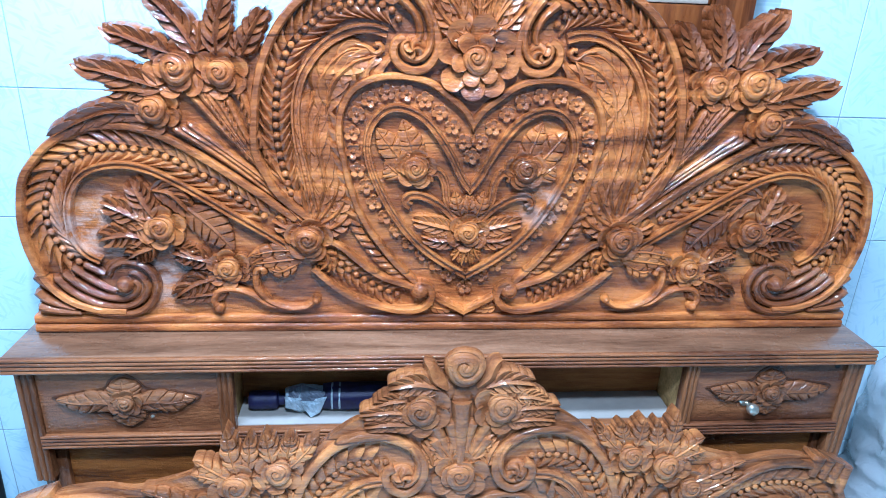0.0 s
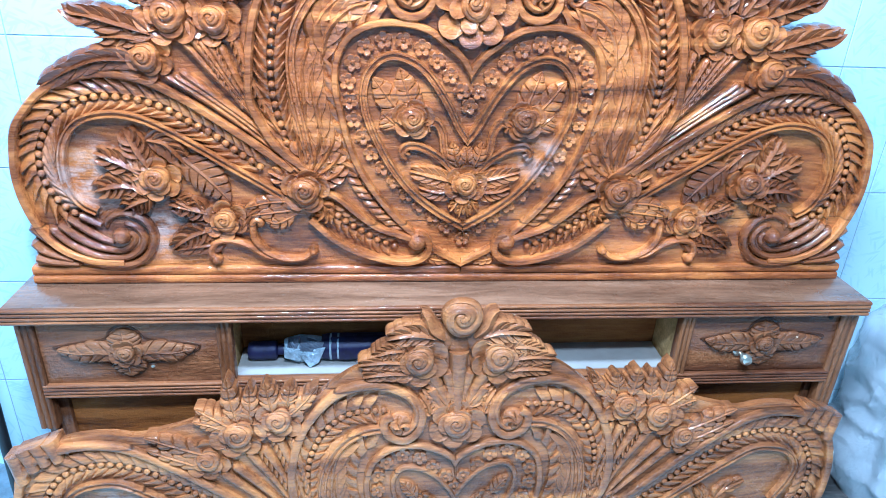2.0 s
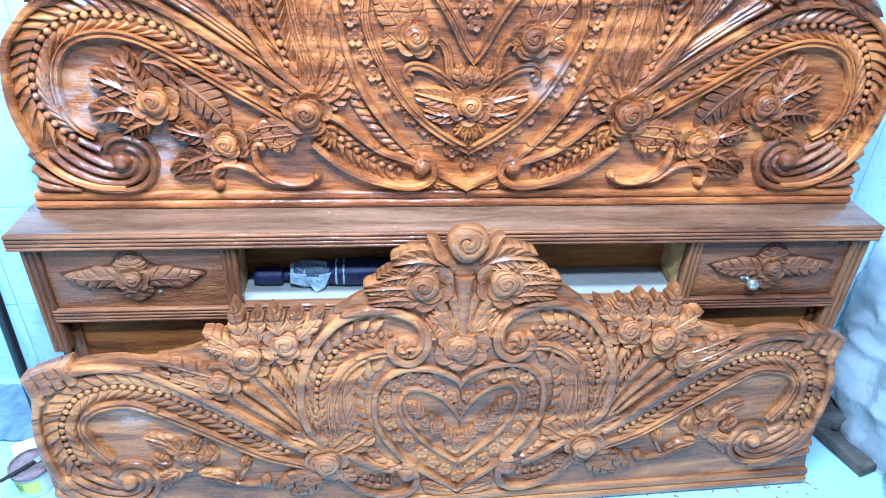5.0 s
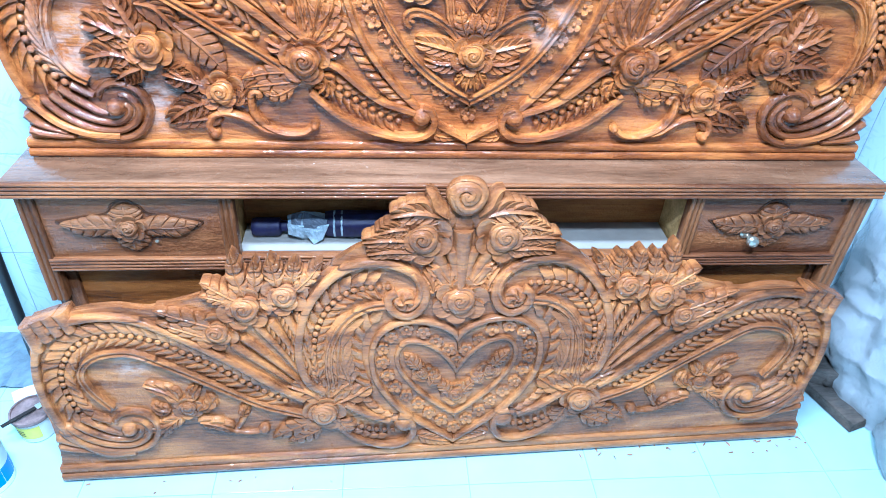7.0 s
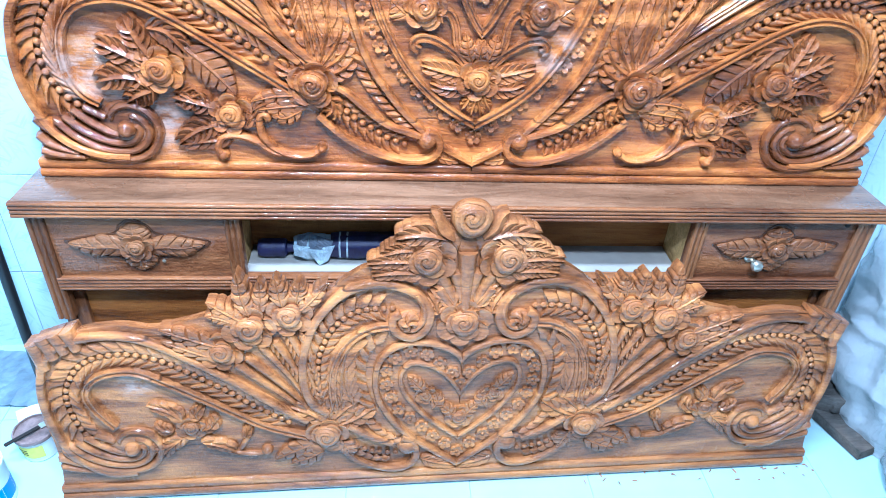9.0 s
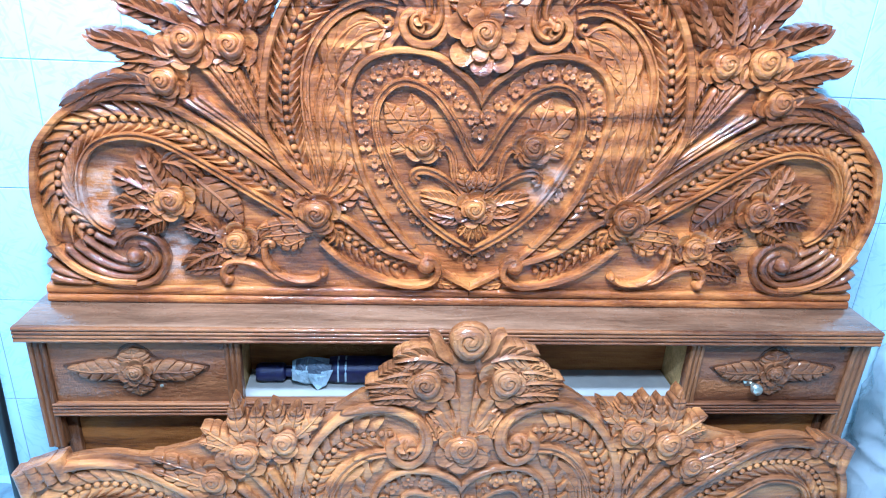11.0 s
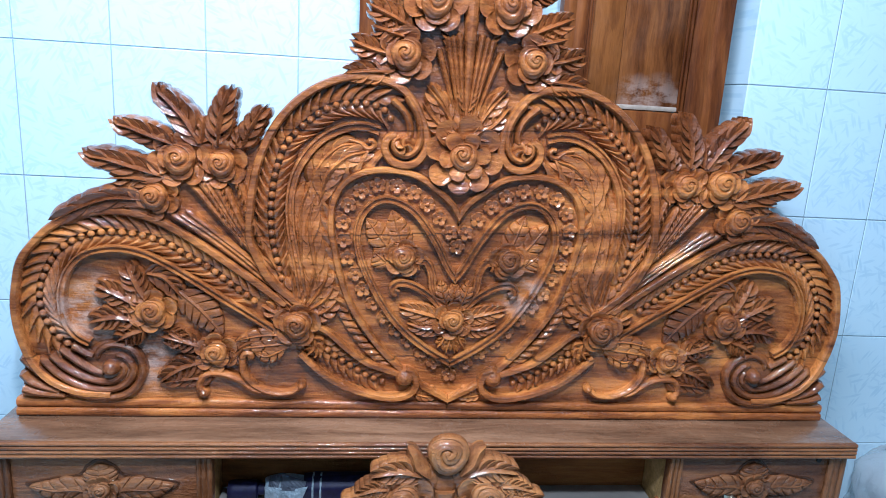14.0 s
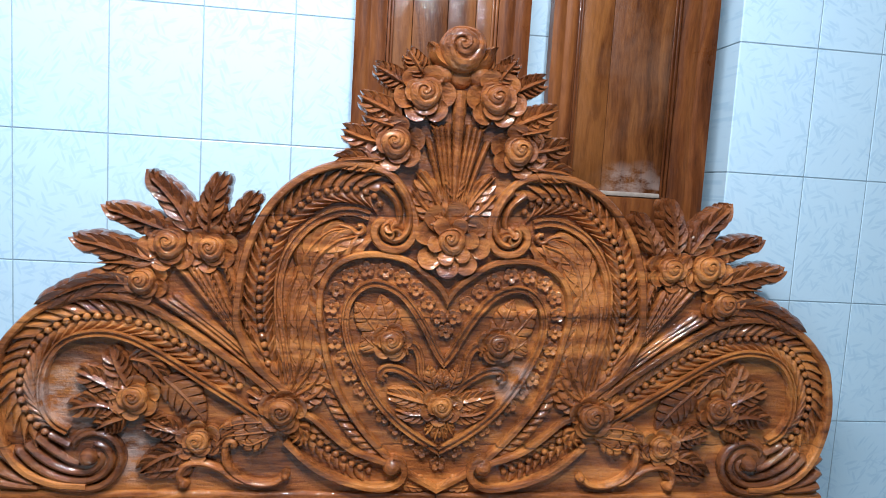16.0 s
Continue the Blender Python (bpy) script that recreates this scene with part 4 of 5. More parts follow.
fc.panel([(-0.905, 0.005)], [(-0.895, 0.11), (-0.897, 0.178), (-0.906, 0.251), (-0.898, 0.334), (-0.888, 0.392), (-0.863, 0.435), (-0.801, 0.466), (-0.755, 0.477), (-0.702, 0.479), (-0.65, 0.470), (-0.605, 0.480), (-0.536, 0.5), (-0.489, 0.525), (-0.442, 0.55), (-0.387, 0.555), (-0.332, 0.546), (-0.298, 0.545), (-0.252, 0.58), (-0.206, 0.608), (-0.15, 0.612), (-0.116, 0.640), (-0.083, 0.660), (-0.04, 0.690), (-0.005, 0.700)], 0.022)
fc.base(-0.906, 0.906, 0.0, 0.045, 0.010)
fc.rim("scroll_rim", LOBE_O, 0.0085, 0.0198, flat_prof)
fc.rim("scroll_rim", LOBE_I, 0.008, 0.0190, rim_prof)
fc.row(BEAD_1[::-1], -0.007, -0.034, 0.024, 0.0126, lean=1.0, trim=0.01)
fc.row(BEAD_1[::-1], 0.007, 0.030, 0.024, 0.0126, lean=1.0, trim=0.01)
fc.beads(BEAD_1, 0.0069, 0.007)
fc.snail(-0.731, 0.155, 0.96)
fc.stems("volute", 0.011, 0.018, [(-0.895, 0.136), (-0.858, 0.116), (-0.803, 0.092)], [(-0.895, 0.11), (-0.862, 0.097), (-0.816, 0.086)], start=1.0, end=0.6)
EAR = [(-0.016, -0.030)] + [(-0.016 * math.cos(math.pi * q / 8), 0.004 + 0.016 * math.sin(math.pi * q / 8)) for q in range(9)] + [(0.016, -0.030)]
for ear in ([(-0.798, 0.427), (-0.806, 0.455), (-0.813, 0.475)], [(-0.824, 0.42), (-0.830, 0.447), (-0.837, 0.468)], [(-0.848, 0.407), (-0.854, 0.435), (-0.861, 0.459)], [(-0.872, 0.379), (-0.876, 0.414), (-0.881, 0.446)]):
    g = Geo()
    ribbon(g, ear, EAR, 0.75, 1.0)
    both("ear_ridge", g, TEAK_RAW, footboard)
fc.rim("arch_rim", ARCH_O, 0.010, 0.0228, flat_prof)
fc.rim("arch_rim", ARCH_I, 0.009, 0.0198, rim_prof)
fc.row(BEAD_2, 0.007, 0.036, 0.024, 0.0126, lean=0.8, grow=(0.6, 1.0))
fc.row(BEAD_2, -0.007, -0.030, 0.024, 0.0126, lean=0.8, grow=(0.7, 1.0))
fc.beads(BEAD_2, 0.0069, 0.007)
fc.stems("volute", 0.011, 0.028, [(-0.106, 0.552), (-0.087, 0.517), (-0.087, 0.482), (-0.108, 0.457), (-0.132, 0.464), (-0.139, 0.484)], start=0.9, end=0.7)
fc.boss([(-0.12, 0.475)], 0.026, 0.032, 4)
fc.rim("heart_rim", HEART_O, 0.0070, 0.0175, flat_prof, past=0.022)
fc.rim("heart_rim", HEART_I, 0.0055, 0.0125, flat_prof, past=0.022)
fc.flowers([(0.007, 0.305), (-0.021, 0.335), (-0.049, 0.36), (-0.08, 0.389), (-0.121, 0.395), (-0.157, 0.37), (-0.169, 0.329), (-0.162, 0.289), (-0.147, 0.249), (-0.128, 0.218), (-0.096, 0.191), (-0.063, 0.152), (-0.034, 0.127), (-0, 0.098)], 0.0165, 15, 0.004)
fc.roses([(-0.449, 0.472)], 0.056)
fc.roses([(-0.367, 0.5)], 0.051)
fc.roses([(-0.511, 0.413)], 0.047)
fc.stems("stem", 0.011, 0.020, [(-0.433, 0.429), (-0.381, 0.35), (-0.326, 0.244)], [(-0.369, 0.455), (-0.339, 0.363), (-0.313, 0.248)], [(-0.344, 0.456), (-0.323, 0.362), (-0.303, 0.248)], [(-0.489, 0.382), (-0.42, 0.314), (-0.335, 0.229)], [(-0.403, 0.439), (-0.358, 0.349), (-0.321, 0.246)], [(-0.465, 0.399), (-0.401, 0.328), (-0.331, 0.237)], start=1.0, end=0.35)
fc.row([(-0.387, 0.453), (-0.357, 0.364), (-0.327, 0.269)], 0.001, 0.013, 0.018, 0.0185, lean=-1.0)
fc.row([(-0.352, 0.451), (-0.33, 0.362), (-0.314, 0.268)], 0.001, 0.012, 0.018, 0.0185, lean=-1.0)
fc.row([(-0.421, 0.433), (-0.37, 0.342), (-0.334, 0.253)], 0.001, 0.013, 0.018, 0.0185, lean=-1.0)
fc.leaves(0.021, [(-0.521, 0.430), (-0.576, 0.455), (-0.63, 0.477)], [(-0.46, 0.49), (-0.493, 0.515), (-0.529, 0.54)], [(-0.447, 0.504), (-0.458, 0.551), (-0.464, 0.607)], [(-0.378, 0.524), (-0.384, 0.559), (-0.39, 0.593)], lobes=5, height=0.024, depth=0.022, notch=0.30)
fc.leaves(0.018, [(-0.346, 0.510), (-0.312, 0.546), (-0.285, 0.581)], [(-0.425, 0.509), (-0.421, 0.549), (-0.421, 0.586)], [(-0.528, 0.399), (-0.581, 0.425), (-0.63, 0.447)], [(-0.35, 0.534), (-0.344, 0.56), (-0.34, 0.583)], [(-0.472, 0.484), (-0.503, 0.499), (-0.535, 0.507)], lobes=4, height=0.022, depth=0.022, notch=0.30)
fc.row([(-0.203, 0.228), (-0.224, 0.31), (-0.222, 0.379), (-0.193, 0.429), (-0.145, 0.442)], -0.014, 0.018, 0.030, 0.0150, lean=1.1)
fc.leaves(0.025, [(-0.238, 0.247), (-0.256, 0.328), (-0.245, 0.388)], [(-0.266, 0.249), (-0.265, 0.328), (-0.252, 0.403), (-0.21, 0.442)], lobes=5, height=0.018)
fc.leaves(0.024, [(-0.305, 0.21), (-0.335, 0.237), (-0.379, 0.256)], [(-0.299, 0.215), (-0.315, 0.252), (-0.338, 0.277)], [(-0.286, 0.214), (-0.259, 0.245), (-0.234, 0.26)], [(-0.278, 0.196), (-0.235, 0.217), (-0.193, 0.247)], [(-0.295, 0.214), (-0.288, 0.25), (-0.277, 0.282)], lobes=3, height=0.018)
fc.roses([(-0.302, 0.171)], 0.050, tight=True, flat=0.75)
fc.leaves(0.024, [(-0.328, 0.149), (-0.374, 0.13), (-0.424, 0.104)], [(-0.31, 0.125), (-0.35, 0.105), (-0.389, 0.09)], [(-0.27, 0.148), (-0.255, 0.126), (-0.248, 0.102)], lobes=5, height=0.02, lift=0.0, notch=0.18)
fc.rim("scroll_rim", [(-0.253, 0.195), (-0.205, 0.161), (-0.153, 0.136)], 0.008, 0.022, flat_prof)
fc.rim("scroll_rim", [(-0.271, 0.127), (-0.233, 0.087), (-0.173, 0.06), (-0.123, 0.062), (-0.097, 0.096), (-0.108, 0.14), (-0.131, 0.152)], 0.010, 0.024, flat_prof, 0.7, 1.0)
fc.beads([(-0.234, 0.128), (-0.199, 0.111), (-0.146, 0.102)], 0.0069, 0.007)
fc.row([(-0.238, 0.114), (-0.199, 0.093), (-0.153, 0.086)], -0.012, 0.006, 0.02, 0.0128, lean=0.8)
fc.ball([(-0.118, 0.125)], 0.026, 0.032)
fc.row([(-0.216, 0.216), (-0.178, 0.167), (-0.133, 0.134)], -0.010, 0.010, 0.022, 0.0128, lean=0.9)
fc.leaves(0.018, [(-0.086, 0.081), (-0.044, 0.066), (-0.003, 0.056)], lobes=5, height=0.014)
fc.roses([(-0.599, 0.205)], 0.034, flat=0.6)
fc.leaves(0.016, [(-0.613, 0.226), (-0.641, 0.257), (-0.685, 0.275)], [(-0.617, 0.182), (-0.652, 0.151), (-0.678, 0.118)], [(-0.58, 0.229), (-0.584, 0.245), (-0.569, 0.268)], [(-0.628, 0.172), (-0.672, 0.150), (-0.700, 0.160)], lobes=4, height=0.016)
fc.leaves(0.012, [(-0.579, 0.196), (-0.549, 0.215), (-0.558, 0.243)], [(-0.483, 0.172), (-0.478, 0.194), (-0.482, 0.21)], [(-0.583, 0.163), (-0.535, 0.15), (-0.501, 0.122)], [(-0.638, 0.2), (-0.661, 0.207), (-0.676, 0.224)], lobes=3, height=0.018)
fc.stems("stem", 0.008, 0.016, [(-0.572, 0.153), (-0.513, 0.128), (-0.464, 0.119), (-0.437, 0.129)], [(-0.477, 0.177), (-0.488, 0.155), (-0.5, 0.134)], start=0.9, end=0.8)
fc.ball([(-0.44, 0.129)], 0.014, 0.024)
fc.roses([(-0.078, 0.273)], 0.026, flat=0.6)
fc.leaves(0.016, [(-0.082, 0.286), (-0.101, 0.311), (-0.12, 0.331)], [(-0.062, 0.236), (-0.05, 0.258), (-0.057, 0.285)], [(-0.009, 0.207), (-0.029, 0.234), (-0.047, 0.251)], lobes=5, height=0.016, lift=0.0, notch=0.18)
fc.roses([(-0.001, 0.207)], 0.034, single=True, flat=0.6)
fc.roses([(0.003, 0.472)], 0.061, single=True, flat=0.6)
fc.stems("stem", 0.016, 0.024, [(-0.056, 0.597), (-0.034, 0.549), (-0.013, 0.5)], [(-0.024, 0.602), (-0.013, 0.549), (-0.006, 0.504)], [(-0.058, 0.564), (-0.039, 0.529), (-0.022, 0.494)], start=1.0, end=0.4)
g = Geo()
ribbon(g, [(0, 0.645), (0, 0.567), (0, 0.477)], round_prof(0.022, 0.026), 1.0, 0.4)
link("stem", mesh_of("stem", g, TEAK_RAW), footboard)
fc.leaves(0.022, [(-0.021, 0.515), (-0.046, 0.55), (-0.075, 0.571)], [(-0.056, 0.495), (-0.063, 0.523), (-0.081, 0.551)], lobes=4, height=0.018)
fc.roses([(-0.082, 0.628)], 0.061)
seat_of_bud = fc.at(0.003, 0.724, 0.070, 0, 0.85, -0.004)
bud = link("rosebud", fc.tight_me[0], footboard, seat_of_bud)
for flip in (1, -1):
    g = Geo()
    blade(g, [(flip * 0.030, 0.676), (flip * 0.056, 0.698), (flip * 0.066, 0.724), (flip * 0.078, 0.738)], 0.020, 0.020, 0.022)
    link("petal", mesh_of("petal", g, TEAK_RAW, False, 40), bud, seat_of_bud.inverted())
for u, v, size in ((-0.034, 0.670, 0.028), (0.0, 0.660, 0.026), (0.036, 0.670, 0.028)):
    g = Geo()
    dome(g, u, v, size, 0.014, 0, 20, 7)
    link("sepal", mesh_of("sepal", g, TEAK_RAW, False, 50), footboard)
fc.leaves(0.027, [(-0.042, 0.676), (-0.092, 0.688), (-0.148, 0.678)], lobes=6, height=0.026, depth=0.022)
fc.leaves(0.018, [(-0.099, 0.622), (-0.15, 0.629), (-0.205, 0.622)], [(-0.099, 0.598), (-0.15, 0.602), (-0.196, 0.594)], [(-0.112, 0.652), (-0.144, 0.652), (-0.177, 0.640)], lobes=6, height=0.026, depth=0.022)

# ---- headboard cabinet ----
cabinet = thing("headboard_cabinet", pose(0, 0, 0), "brown wooden headboard cabinet with open shelf and drawers", "cabinet")
FRONT = -0.100


def grooved(name, a, b, grooves, axis, material, parent, depth=0.004, label=""):
    """A bar whose front is cut into parallel reeds; axis 0: reeds upright, 2: reeds level."""
    lo, hi = a[axis], b[axis]
    prof = []
    n = grooves + 1
    for i in range(n):
        x0, x1 = lo + (hi - lo) * i / n, lo + (hi - lo) * (i + 1) / n
        w = x1 - x0
        prof += [(x0 + 0.04 * w, a[1] + depth), (x0 + 0.16 * w, a[1] + 0.15 * depth), (x0 + 0.5 * w, a[1]), (x1 - 0.16 * w, a[1] + 0.15 * depth), (x1 - 0.04 * w, a[1] + depth)]
    ring = [(lo, b[1]), (lo, a[1] + depth)] + prof + [(hi, a[1] + depth), (hi, b[1])]
    other = 2 if axis == 0 else 0
    bm = bmesh.new()
    ends = []
    for z in (a[other], b[other]):
        vs = []
        for x, y in ring:
            co = [0, y, 0]
            co[axis], co[other] = x, z
            vs.append(bm.verts.new(co))
        ends.append(vs)
    for i in range(len(ring)):
        j = (i + 1) % len(ring)
        bm.faces.new((ends[0][i], ends[0][j], ends[1][j], ends[1][i]))
    bm.faces.new(ends[0])
    bm.faces.new(ends[1][::-1])
    return part(name, bm, material, parent, label, True, 66)


bm = bmesh.new()
box(bm, (-0.938, -0.110, 0.662), (0.928, 0.11, 0.6875), 0.002)
part("top", bm, CAB_TOP, cabinet, "smooth brown wooden top")
grooved("top_edge", (-0.940, -0.118, 0.650), (0.930, -0.104, 0.686), 3, 2, CAB, cabinet)
for x0, x1 in ((-0.926, -0.889), (-0.526, -0.494), (0.500, 0.531), (0.882, 0.924)):
    low = 0.375 if abs(x0) > 0.8 else 0.46
    grooved("stile", (x0, FRONT - 0.004, low), (x1, FRONT + 0.022, 0.650), 2, 0, CAB_V, cabinet)
grooved("rail", (-0.898, FRONT - 0.006, 0.458), (-0.494, FRONT + 0.02, 0.492), 3, 2, CAB, cabinet)
grooved("rail", (0.500, FRONT - 0.006, 0.458), (0.892, FRONT + 0.02, 0.490), 3, 2, CAB, cabinet)
grooved("rail", (-0.494, FRONT - 0.002, 0.458), (0.500, FRONT + 0.02, 0.492), 3, 2, CAB, cabinet)
for s in (-1, 1):
    block("side", (s * 0.912 - 0.010, FRONT + 0.0225, 0.0), (s * 0.912 + 0.010, 0.108, 0.661), CAB_V, cabinet, 0.002)
    block("side", (s * 0.512 - 0.009, FRONT + 0.0225, 0.455), (s * 0.512 + 0.009, 0.100, 0.661), PLY, cabinet, 0.001, "pale unvarnished ply side")
block("back_panel", (-0.90, 0.1005, 0.0), (0.90, 0.108, 0.661), CAB, cabinet, 0.001)
block("shelf", (-0.500, FRONT + 0.021, 0.476), (0.500, 0.100, 0.494), WHITEBOARD, cabinet, 0.001, "dusty white board of the open shelf")
block("shelf_back", (-0.502, 0.026, 0.4945), (0.502, 0.032, 0.661), SHELFBACK, cabinet, 0.001)
block("drawer_floor", (-0.90, FRONT + 0.021, 0.440), (0.90, 0.100, 0.455), CAB, cabinet, 0.001)
block("lower_panel", (-0.870, -0.062, 0.02), (0.870, -0.048, 0.4395), LOWER, cabinet, 0.002)
for s in (-1, 1):
    block("leg", (s * 0.886 - 0.015, -0.070, 0.0), (s * 0.886 + 0.015, -0.045, 0.4395), CAB_V, cabinet, 0.002)

# Dark wood tone that paints the shade of the cut outline round each spray.
CARVED_EDGE = wood("outline_shade_wood", (0.030, 0.010, 0.004), (0.065, 0.022, 0.008), (0.12, 0.045, 0.016), 0.35, 0.6)
CARVED = wood("drawer_carving", (0.085, 0.027, 0.010), (0.18, 0.066, 0.024), (0.28, 0.12, 0.048), 0.30, 0.7)
for x0, x1, cu in ((-0.8885, -0.5265, -0.712), (0.5315, 0.8815, 0.705)):
    drawer = block("drawer", (x0, FRONT + 0.004, 0.4925), (x1, FRONT + 0.024, 0.6495), CAB, cabinet, 0.0015)
    spray = Matrix.Translation((cu, FRONT + 0.004, 0.573))
    g = Geo()
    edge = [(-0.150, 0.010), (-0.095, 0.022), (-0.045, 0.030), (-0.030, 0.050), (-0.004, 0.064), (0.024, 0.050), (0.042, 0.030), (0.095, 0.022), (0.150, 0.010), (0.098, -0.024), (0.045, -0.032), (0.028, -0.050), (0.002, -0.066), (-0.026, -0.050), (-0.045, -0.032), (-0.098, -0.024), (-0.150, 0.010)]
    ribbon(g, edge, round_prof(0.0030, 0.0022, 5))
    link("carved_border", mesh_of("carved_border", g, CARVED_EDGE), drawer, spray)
    for sg in (-1, 1):
        g = Geo()
        leaf(g, [(sg * 0.014, -0.008), (sg * 0.055, 0.000), (sg * 0.098, -0.001), (sg * 0.140, 0.008)], 0.026, 6, 0.0110, 0.003, 0.0, 0.10, 0.9)
        link("leaf", mesh_of("leaf", g, CARVED), drawer, spray, "pointed carved leaf with hatched veins")
    for rib in ([(0, 0.005), (-0.002, 0.028), (-0.004, 0.058)], [(0, -0.005), (0.001, -0.028), (0.002, -0.060)]):
        g = Geo()
        leaf(g, rib, 0.034, 4, 0.0115, 0.003, 0.0, 0.08, 0.4)
        link("leaf", mesh_of("leaf", g, CARVED), drawer, spray)
    put_rose(rose_meshes(ROSE, CARVED), drawer, spray @ Matrix.Translation((0, -0.008, 0.001)) @ Matrix.Diagonal((0.035, 0.022, 0.035, 1)))


def lathe(name, prof, material, parent=None, label="", n=24, m=None, angle=35):
    """A turned body from its profile [(radius, height)]."""
    bm = bmesh.new()
    rings = [[bm.verts.new((r * math.cos(2 * math.pi * j / n), r * math.sin(2 * math.pi * j / n), z)) for j in range(n)] for r, z in prof]
    for a, b in zip(rings, rings[1:]):
        for j in range(n):
            k = (j + 1) % n
            bm.faces.new((a[j], a[k], b[k], b[j]))
    bm.faces.new(rings[0][::-1])
    bm.faces.new(rings[-1])
    ob = part(name, bm, material, parent, label, True, angle)
    if m is not None:
        ob.matrix_basis = m
    return ob


METAL = plain("aged_nickel", (0.62, 0.58, 0.48), 0.28, 0.85)
KNOB_IN = pose(0, 0, 0, 90, 0, 0)
lathe("knob", [(0.006, 0.0), (0.006, 0.012), (0.012, 0.016), (0.014, 0.024), (0.011, 0.031), (0.004, 0.034)], METAL, cabinet, "round metal drawer knob", 20, Matrix.Translation((0.664, FRONT + 0.004, 0.538)) @ KNOB_IN)
lathe("knob_plate", [(0.011, 0.0), (0.011, 0.003), (0.008, 0.005)], METAL, cabinet, "", 20, Matrix.Translation((0.652, FRONT + 0.004, 0.545)) @ KNOB_IN)
lathe("screw_hole", [(0.009, 0.0), (0.009, 0.0015), (0.007, 0.002)], CARVED, cabinet, "bare ring of a missing knob", 18, Matrix.Translation((-0.665, FRONT + 0.004, 0.534)) @ KNOB_IN)
lathe("screw", [(0.004, 0.0), (0.004, 0.004), (0.002, 0.005)], METAL, cabinet, "", 12, Matrix.Translation((-0.665, FRONT + 0.004, 0.534)) @ KNOB_IN)
DARK = plain("dark_hole", (0.015, 0.012, 0.01), 0.8)
lathe("keyhole", [(0.006, 0.0), (0.006, 0.002), (0.004, 0.0022)], DARK, cabinet, "", 12, Matrix.Translation((0.858, FRONT + 0.004, 0.636)) @ KNOB_IN)

# ---- folded umbrella on the shelf ----
NAVY = plain("navy_nylon", (0.010, 0.010, 0.055), 0.55, vary=0.4, scale=60, bump=0.5)
SILVER = plain("silver_cloth", (0.38, 0.48, 0.55), 0.24, vary=0.35, scale=70, bump=0.6)
umbrella = thing("umbrella", pose(-0.478, -0.020, 0.5255), "navy folding umbrella with silver lining on white shelf", "umbrella")


def crumple(bm, amount, scale, seed):
    for v in bm.verts:
        d = noise.noise_vector(v.co * scale + Vector((seed, 0, 0)))
        v.co += d * amount


for name, x0, x1, r, dz, mat, seed in (("handle", 0.0, 0.066, 0.0215, -0.008, NAVY, 1), ("shaft", 0.064, 0.084, 0.013, -0.006, NAVY, 2), ("folded_canopy", 0.165, 0.37, 0.0305, 0.0, NAVY, 3)):
    bm = bmesh.new()
    n = 40
    rings = []
    for i in range(19):
        s = i / 18
        rr = r * (0.88 + 0.12 * math.sin(math.pi * min(1, s * 6) / 2)) * (1 - 0.35 * max(0, s - 0.93) / 0.07)
        fold = 0.05 if name == "folded_canopy" else 0.0
        rings.append([bm.verts.new((x0 + (x1 - x0) * s, rr * math.cos(2 * math.pi * j / n) * (1 + fold * math.sin(5 * 2 * math.pi * j / n + 4 * s)), dz + rr * math.sin(2 * math.pi * j / n) * (1 + fold * math.sin(7 * 2 * math.pi * j / n + 2 * s)))) for j in range(n)])
    for a, b in zip(rings, rings[1:]):
        for j in range(n):
            bm.faces.new((a[j], a[(j + 1) % n], b[(j + 1) % n], b[j]))
    bm.faces.new(rings[0][::-1])
    bm.faces.new(rings[-1])
    crumple(bm, 0.0016 if fold else 0.0003, 40, seed)
    part(name, bm, mat, umbrella)


def cloth_flap(corners, lift, seed):
    """A creased four-cornered flap of cloth, a little thick."""
    bm = bmesh.new()
    p = [Vector(c) for c in corners]
    k = 8
    vs = []
    for i in range(k + 1):
        row = []
        for j in range(k + 1):
            u, v = i / k, j / k
            q = p[0].lerp(p[1], u).lerp(p[3].lerp(p[2], u), v)
            bulge = lift * math.sin(math.pi * u) * math.sin(math.pi * v)
            crease = 0.004 * abs(noise.noise(Vector((9 * u + seed, 3 * v, seed))))
            row.append(bm.verts.new(q + Vector((0, -0.75, 0.6)) * (bulge + crease)))
        vs.append(row)
    fs = [bm.faces.new((vs[i][j], vs[i + 1][j], vs[i + 1][j + 1], vs[i][j + 1])) for i in range(k) for j in range(k)]
    r = bmesh.ops.extrude_face_region(bm, geom=fs)
    bmesh.ops.translate(bm, verts=[e for e in r["geom"] if isinstance(e, bmesh.types.BMVert)], vec=(0, 0.002, -0.0015))
    return bm


bm = bmesh.new()
n = 26
rings = []
for i in range(13):
    s = i / 12
    rr = 0.024 + 0.0065 * math.sin(math.pi * min(1, 1.2 * s))
    rings.append([bm.verts.new((0.082 + 0.088 * s, rr * math.cos(2 * math.pi * j / n) * (1 + 0.10 * math.sin(4 * 2 * math.pi * j / n + 5 * s)), -0.002 + rr * math.sin(2 * math.pi * j / n) * (1 + 0.10 * math.cos(3 * 2 * math.pi * j / n + 3 * s)))) for j in range(n)])
for a, b in zip(rings, rings[1:]):
    for j in range(n):
        bm.faces.new((a[j], a[(j + 1) % n], b[(j + 1) % n], b[j]))
bm.faces.new(rings[0][::-1])
bm.faces.new(rings[-1])
crumple(bm, 0.004, 42, 7)
part("silver_lining", bm, SILVER, umbrella, "crumpled silver cloth", False)
GREYCLOTH = plain("grey_cloth", (0.10, 0.12, 0.16), 0.45, vary=0.3, scale=60, bump=0.5)
